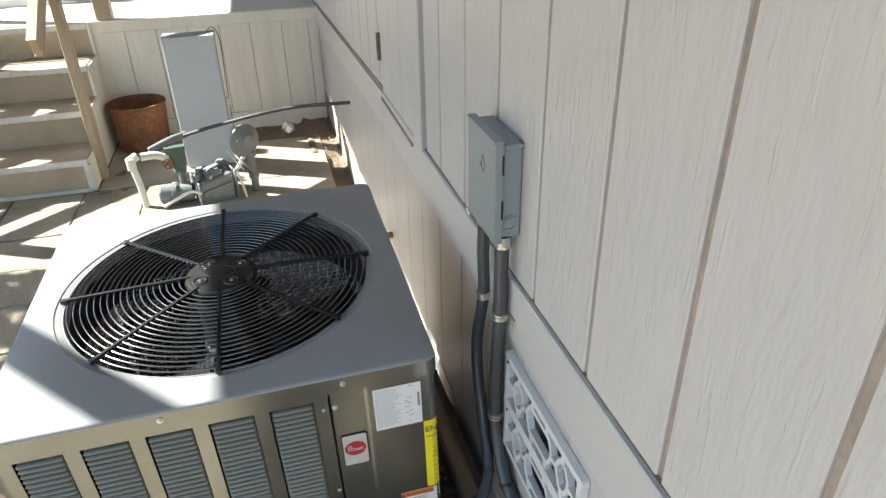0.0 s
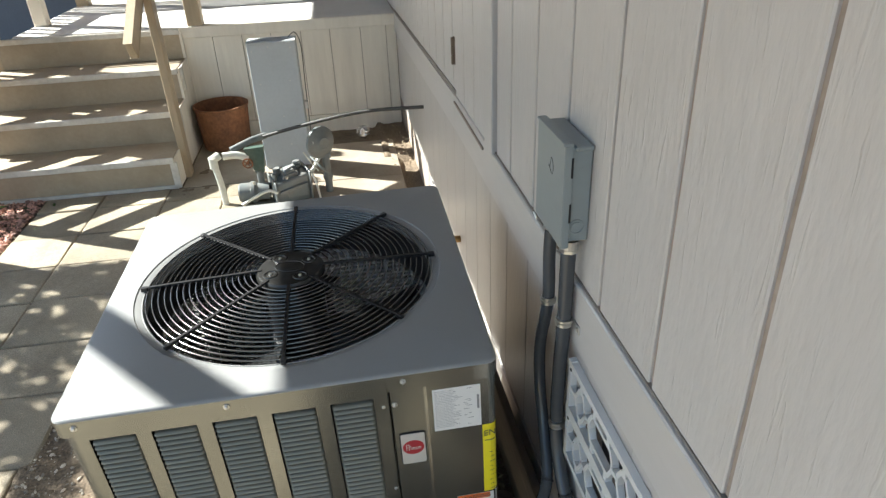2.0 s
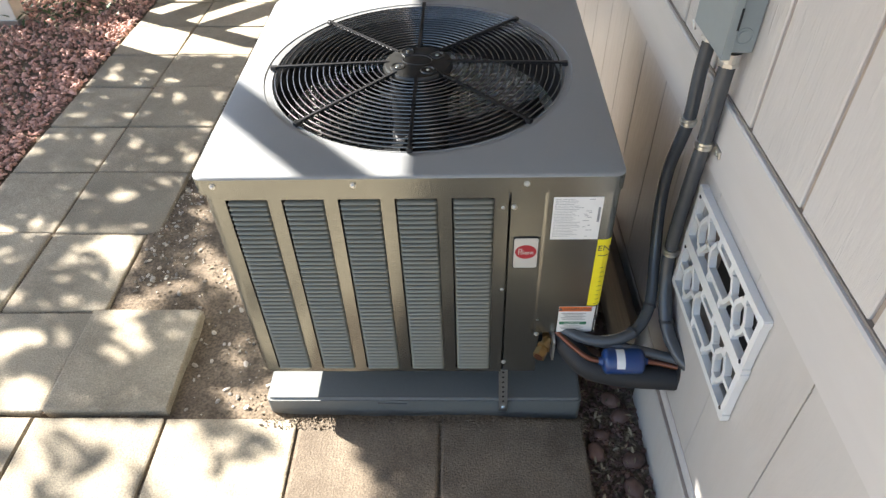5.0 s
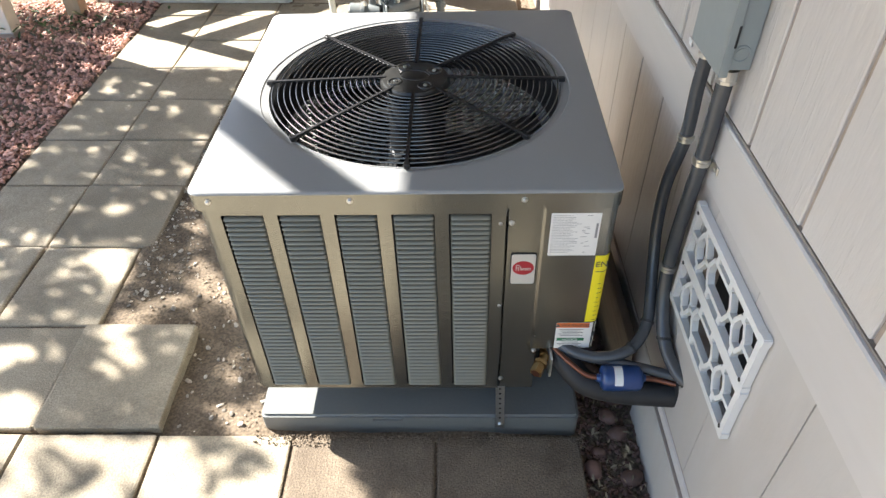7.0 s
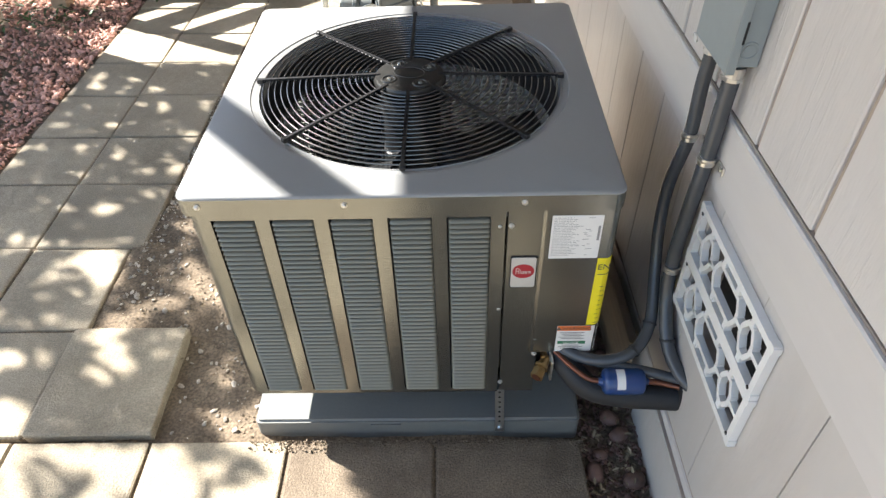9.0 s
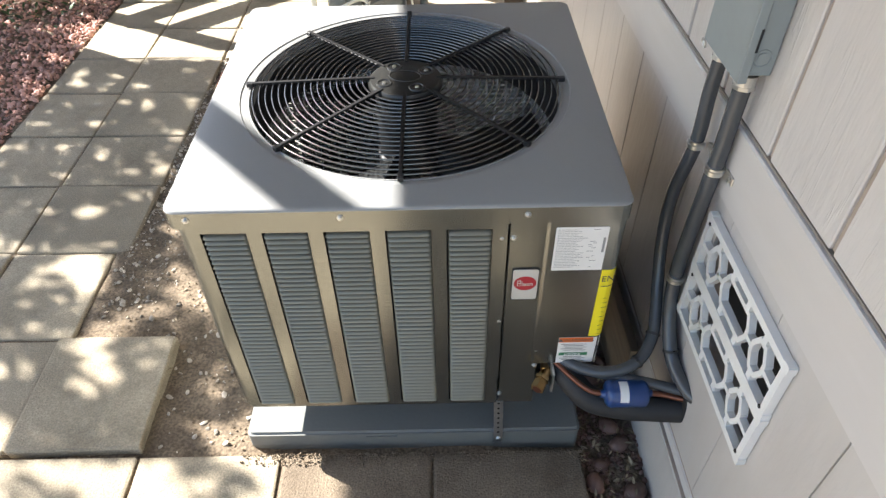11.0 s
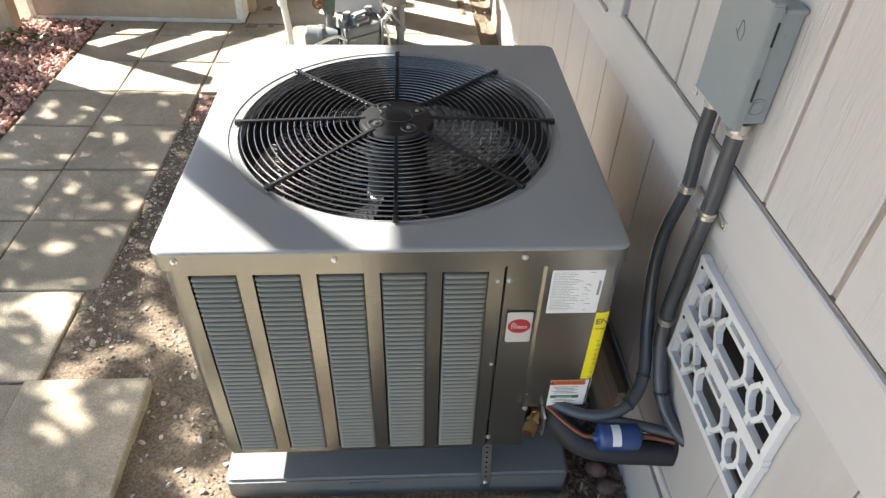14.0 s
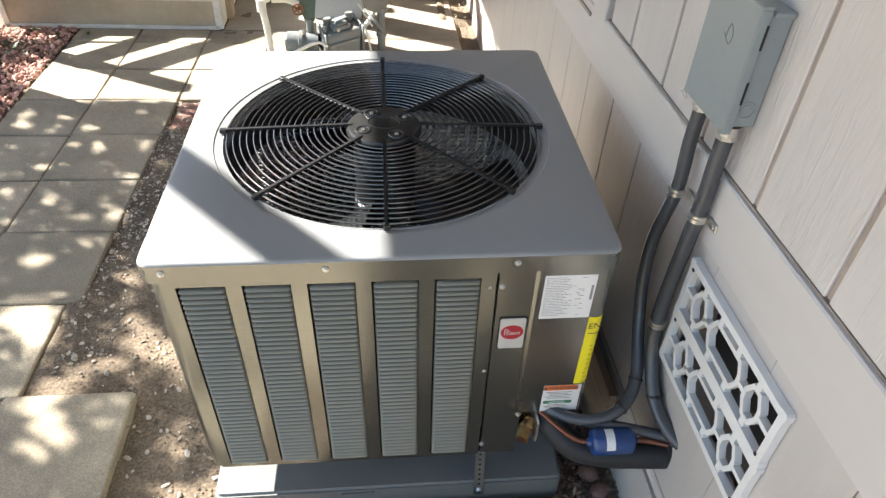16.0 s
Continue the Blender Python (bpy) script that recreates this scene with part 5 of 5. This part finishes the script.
def cabinet():
    c = root("utility_cabinet", "tall grey metal utility cabinet standing behind the gas meter", "cabinet", (-0.193, 3.06, 0))
    bm = B()
    box(bm, (-0.131, -0.11, -0.01), (0.131, 0, 0.722), 0.004, 1)
    part("body", bm, "cabinet", c)
    bm = B()
    box(bm, (-0.134, -0.122, 0.005), (0.129, -0.111, 0.716), 0.003, 1)
    dr = part("door", bm, "cabinet", c)
    bm = B()
    box(bm, (-0.135, -0.126, 0.714), (0.133, -0.0, 0.729), 0.003, 1)
    part("rain_lip", bm, "cabinet", c)
    for x, z in ((-0.11, 0.68), (0.1, 0.69), (-0.09, 0.50), (0.075, 0.51), (0.01, 0.31), (-0.02, 0.70), (0.03, 0.14), (-0.05, 0.10)):
        bm = B()
        cyl(bm, (x, -0.1215, z), (x, -0.126, z), 0.005, n=8)
        part("screw", bm, "steel", dr)
    bm = tube(B(), [(0.09, -0.02, 0.729), (0.13, -0.05, 0.755), (0.155, -0.05, 0.68), (0.15, -0.05, 0.45), (0.147, -0.05, 0.22), (0.147, -0.05, 0.0)], 0.0025, 6, 8)
    part("ground_wire", bm, "hose", c, "thin wire down the side")
    bm = B()
    box(bm, (0.133, -0.08, 0.33), (0.152, -0.04, 0.37), 0.003, 1)
    part("wire_clip", bm, "white", c)


cabinet()
bm = lathe(B(), (-0.605, 3.42, 0), [(0.0, 0.0), (0.125, 0.0), (0.135, 0.01), (0.148, 0.20), (0.152, 0.262), (0.158, 0.268), (0.158, 0.278), (0.150, 0.280), (0.146, 0.27), (0.130, 0.03), (0.0, 0.03)], 40)
bmesh.ops.scale(bm, vec=(1.08, 1.08, 1.0), verts=bm.verts, space=Matrix.Translation((0.605, -3.42, 0)))
thing("rusty_bucket", bm, "rust", "rusty brown metal bucket standing by the back wall", "bucket", smooth=True)
bm = B()
bmesh.ops.create_icosphere(bm, subdivisions=3, radius=0.045, matrix=Matrix.Translation((0.27, 3.33, 0.045)))
for v in bm.verts:
    v.co += Vector((noise.noise(v.co * 40), noise.noise(v.co * 40 + Vector((9, 0, 0))), noise.noise(v.co * 40 + Vector((0, 9, 0))))) * 0.014
f = thing("crumpled_foil", bm, "foil", "crumpled silver foil ball on the ground", "foil")


# ---- stones, litter, tree ----
def scatter(name, n, place, size, material, label, category, flat=0.7, seed=1, slim=0.8):
    r = random.Random(seed)
    t = B()
    bmesh.ops.create_icosphere(t, subdivisions=1, radius=1)
    base = [v.co.copy() for v in t.verts]
    faces = [[v.index for v in f.verts] for f in t.faces]
    t.free()
    vs, fs = [], []
    for _ in range(n):
        x, y, z = place(r)
        s = size(r)
        q = Euler((r.uniform(0, 6), r.uniform(0, 6), r.uniform(0, 6))).to_matrix()
        o = len(vs)
        for c in base:
            p = q @ Vector((c.x, c.y * r.uniform(slim - 0.05, slim + 0.05), c.z * (0.7 if slim > 0.7 else 0.5))) * s * r.uniform(0.72, 1.12)
            vs.append((x + p.x, y + p.y, z + p.z * flat))
        fs += [[o + i for i in f] for f in faces]
    me = bpy.data.meshes.new(name)
    me.from_pydata(vs, [], fs)
    me.materials.append(M[material])
    tagged(new(name, me), label, category, kind="stuff")


scatter("lava_gravel", 17000, lambda r: (-1.515 - 1.5 * r.random() ** 1.3, r.uniform(-0.4, 2.78), -0.012 + r.uniform(0, 0.016)),
        lambda r: 0.006 + 0.016 * r.random() ** 1.6, "lava", "bed of small red lava rocks", "gravel", 0.7, 2, 0.62)


def chip_place(r):
    k = r.random()
    if k < 0.45:
        x, y = r.uniform(-0.87, -0.37), r.uniform(0.02, 1.95)
    elif k < 0.90:
        x, y = -0.85 + 0.13 * r.random() ** 1.4, 0.45 + 1.5 * r.random() ** 0.8
    else:
        x, y = r.uniform(-0.36, 0.40), r.uniform(-0.006, 0.01)
    return x, y, -0.020 + soil_height(x, y)


scatter("stone_chips", 1500, chip_place, lambda r: 0.003 + 0.010 * r.random() ** 2.4, "chip", "pale stone chips strewn on the soil", "stones", 0.7, 3, 0.65)
scatter("soil_crumbs", 3500, lambda r: (lambda x, y: (x, y, -0.021 + soil_height(x, y)))(r.uniform(-0.88, -0.35), r.uniform(0.0, 2.0)), lambda r: 0.0016 + 0.004 * r.random() ** 3,
        "dirt", "loose crumbs of brown soil", "soil", 0.8, 4)
scatter("swept_soil", 1600, lambda r: (r.uniform(-0.37, 0.41), 0.004 - 0.030 * r.random() ** 2, 0.001 + r.uniform(-0.004, 0.003)), lambda r: 0.0014 + 0.0030 * r.random() ** 3,
        "dirt", "brown soil crumbs along the foot of the pad", "soil", 0.8, 14)
scatter("bed_pebbles", 1500, lambda r: (r.uniform(0.405, 0.545), r.uniform(-0.5, 0.9), -0.03 + r.uniform(0, 0.006)), lambda r: r.uniform(0.004, 0.010), "river", "small dark pebbles along the wall", "gravel", 0.8, 5)


def river_stones():
    r = random.Random(11)
    for i in range(16):
        y = -0.28 + i * 0.045 + r.uniform(-0.015, 0.015)
        x = r.uniform(0.425, 0.515)
        bm = B()
        bmesh.ops.create_icosphere(bm, subdivisions=2, radius=1)
        s = r.uniform(0.014, 0.026)
        for v in bm.verts:
            v.co = Vector((v.co.x * s * 1.0, v.co.y * s * 1.3, v.co.z * s * 0.7)) * (1 + 0.15 * noise.noise(v.co * 1.3 + Vector((i, 0, 0))))
        ob = thing("river_stone", bm, "river", "smooth brown river stone in the bed by the wall", "stone", "river stones", smooth=True)
        ob.matrix_basis = pose(x, y, -0.022, 0, 0, r.uniform(0, 180))


river_stones()


def leaves(name, n, place, size, material, label, category, seed, tilt=1.0):
    r = random.Random(seed)
    vs, fs = [], []
    for _ in range(n):
        p = Vector(place(r))
        s = size(r)
        q = Euler((r.uniform(-tilt, tilt), r.uniform(-tilt, tilt), r.uniform(0, 6.3))).to_matrix()
        o = len(vs)
        for a, b, c in ((-1, 0, 0), (-0.3, 0.36, 0.10), (0.4, 0.28, 0.08), (1, 0, -0.05), (0.4, -0.28, 0.08), (-0.3, -0.36, 0.10), (0, 0, -0.02)):
            vs.append(tuple(p + q @ Vector((a, b, c)) * s))
        fs += [(o, o + 6, o + 1), (o + 1, o + 6, o + 2), (o + 2, o + 6, o + 3), (o + 3, o + 6, o + 4), (o + 4, o + 6, o + 5), (o + 5, o + 6, o)]
    me = bpy.data.meshes.new(name)
    me.from_pydata(vs, [], fs)
    me.materials.append(M[material])
    return me


def litter_place(r):
    k = r.random()
    if k < 0.45:
        return r.uniform(0.41, 0.54), r.uniform(-0.4, 0.5), r.uniform(-0.018, -0.006)
    if k < 0.7:
        return r.uniform(0.40, 0.54), r.uniform(2.7, 3.5), r.uniform(0.0, 0.03)
    if k < 0.85:
        return r.uniform(-2.6, -1.6), r.uniform(2.2, 2.75), 0.02
    return r.uniform(-0.8, -0.38), r.uniform(0.1, 1.6), -0.005


tagged(new("leaf_litter", leaves("leaf_litter", 420, litter_place, lambda r: r.uniform(0.005, 0.012), "litter", "", "", 5, 0.5)), "dry brown leaf litter on the soil", "leaves", kind="stuff")


tagged(new("weeds", leaves("weeds", 120, lambda r: (-1.95 + r.gauss(0, 0.18), 2.42 + r.gauss(0, 0.10), r.uniform(0.01, 0.05)), lambda r: r.uniform(0.012, 0.028), "leaf", "", "", 8, 0.8)),
       "small green weeds growing in the gravel", "weeds", kind="stuff")


def tree():
    t = root("tree", "leafy tree shading the walk with dappled light", "tree", (-4.3, 2.3, -0.02))
    limbs = [((0, 0, 0), (0.1, 0.0, 0.8), (0.25, -0.1, 1.4), 0.08), ((0.2, -0.1, 1.3), (0.7, -0.5, 1.8), (1.4, -1.0, 2.1), 0.035),
             ((0.2, -0.1, 1.3), (0.6, 0.2, 2.0), (1.0, 0.5, 2.4), 0.03), ((0.2, 0, 1.2), (-0.2, 0.4, 1.8), (-0.4, 0.8, 2.5), 0.035), ((0.2, -0.1, 1.3), (0.4, -0.6, 2.1), (0.5, -1.1, 2.7), 0.03)]
    bm = B()
    for a, b, c, r in limbs:
        P = [Vector(a), Vector(b), Vector(c)]
        for i in range(8):
            def at(s):
                return P[0] * (1 - s) ** 2 + P[1] * 2 * s * (1 - s) + P[2] * s * s
            cyl(bm, at(i / 8), at((i + 1) / 8), r * (1 - 0.09 * i), r * (1 - 0.09 * (i + 1)), 8)
    part("trunk", bm, "bark", t)
    def place(r):
        while True:
            gx, gy, h = r.uniform(-2.4, -0.30), r.uniform(-1.0, 2.6), r.uniform(1.6, 2.8)
            if gy > 1.93 + 0.05 * noise.noise((gx * 9, 0.0, 3.0)) and gx > -1.62:
                continue
            if gx > -0.34 and gy > -0.4:
                continue
            if gx < -1.8 and gy < 1.0:
                continue
            if gy < -0.36:
                continue
            hole = noise.noise((gx * 7.0, gy * 7.0, 1.0))
            if -0.95 < gx < -0.57 and 0.0 < gy < 0.37:
                if hole > 0.26:
                    continue
            elif gy < 0.02:
                if r.random() < 0.66 or hole > -0.08:
                    continue
            elif gy < 0.72:
                if r.random() < 0.35 or hole > (0.09 if gx < -0.55 and gy < 0.5 else 0.15):
                    continue
            elif noise.noise((gx * 13.0, gy * 13.0, 4.0)) > (0.24 if gy > 1.62 else 0.34):
                continue
            p = Vector((gx, gy, 0)) + UP * h
            return p - Vector((-4.3, 2.3, -0.02))
    me = leaves("crown", 18000, place, lambda r: r.uniform(0.022, 0.042), "leaf", "", "", 21, 0.9)
    # unseen leaves added to narrow and break the sun strip at the wall's foot
    def side(r):
        while True:
            gx, gy, h = r.uniform(0.56, 1.0), r.uniform(0.62, 2.1), r.uniform(2.6, 3.2)
            if gx < 0.72 and noise.noise((gx * 5.0, gy * 5.0, 7.0)) > -0.12:
                continue
            return Vector((gx, gy, 0)) + UP * h - Vector((-4.3, 2.3, -0.02))
    # unseen leaves added to shade the front pavers; the true caster is unknown
    def front(r):
        while True:
            gx, gy, h = r.uniform(-0.17, 0.86), r.uniform(-2.0, -0.03), r.uniform(2.0, 2.8)
            if gx < -0.14 - 0.33 * gy - 0.33 * max(0.0, -gy - 0.30) or (gx > 0.36 and gy > -0.43):
                continue
            if gy < -0.5 and noise.noise((gx * 5.0, gy * 5.0, 9.0)) > 0.25:
                continue
            return Vector((gx, gy, 0)) + UP * h - Vector((-4.3, 2.3, -0.02))
    near = new("near_leaves", leaves("near_leaves", 6000, front, lambda r: r.uniform(0.024, 0.044), "leaf", "", "", 23, 0.9))
    near.parent = t
    low = new("low_leaves", leaves("low_leaves", 900, side, lambda r: r.uniform(0.022, 0.042), "leaf", "", "", 22, 0.9))
    low.parent = t
    c = new("crown", me)
    c.parent = t


tree()
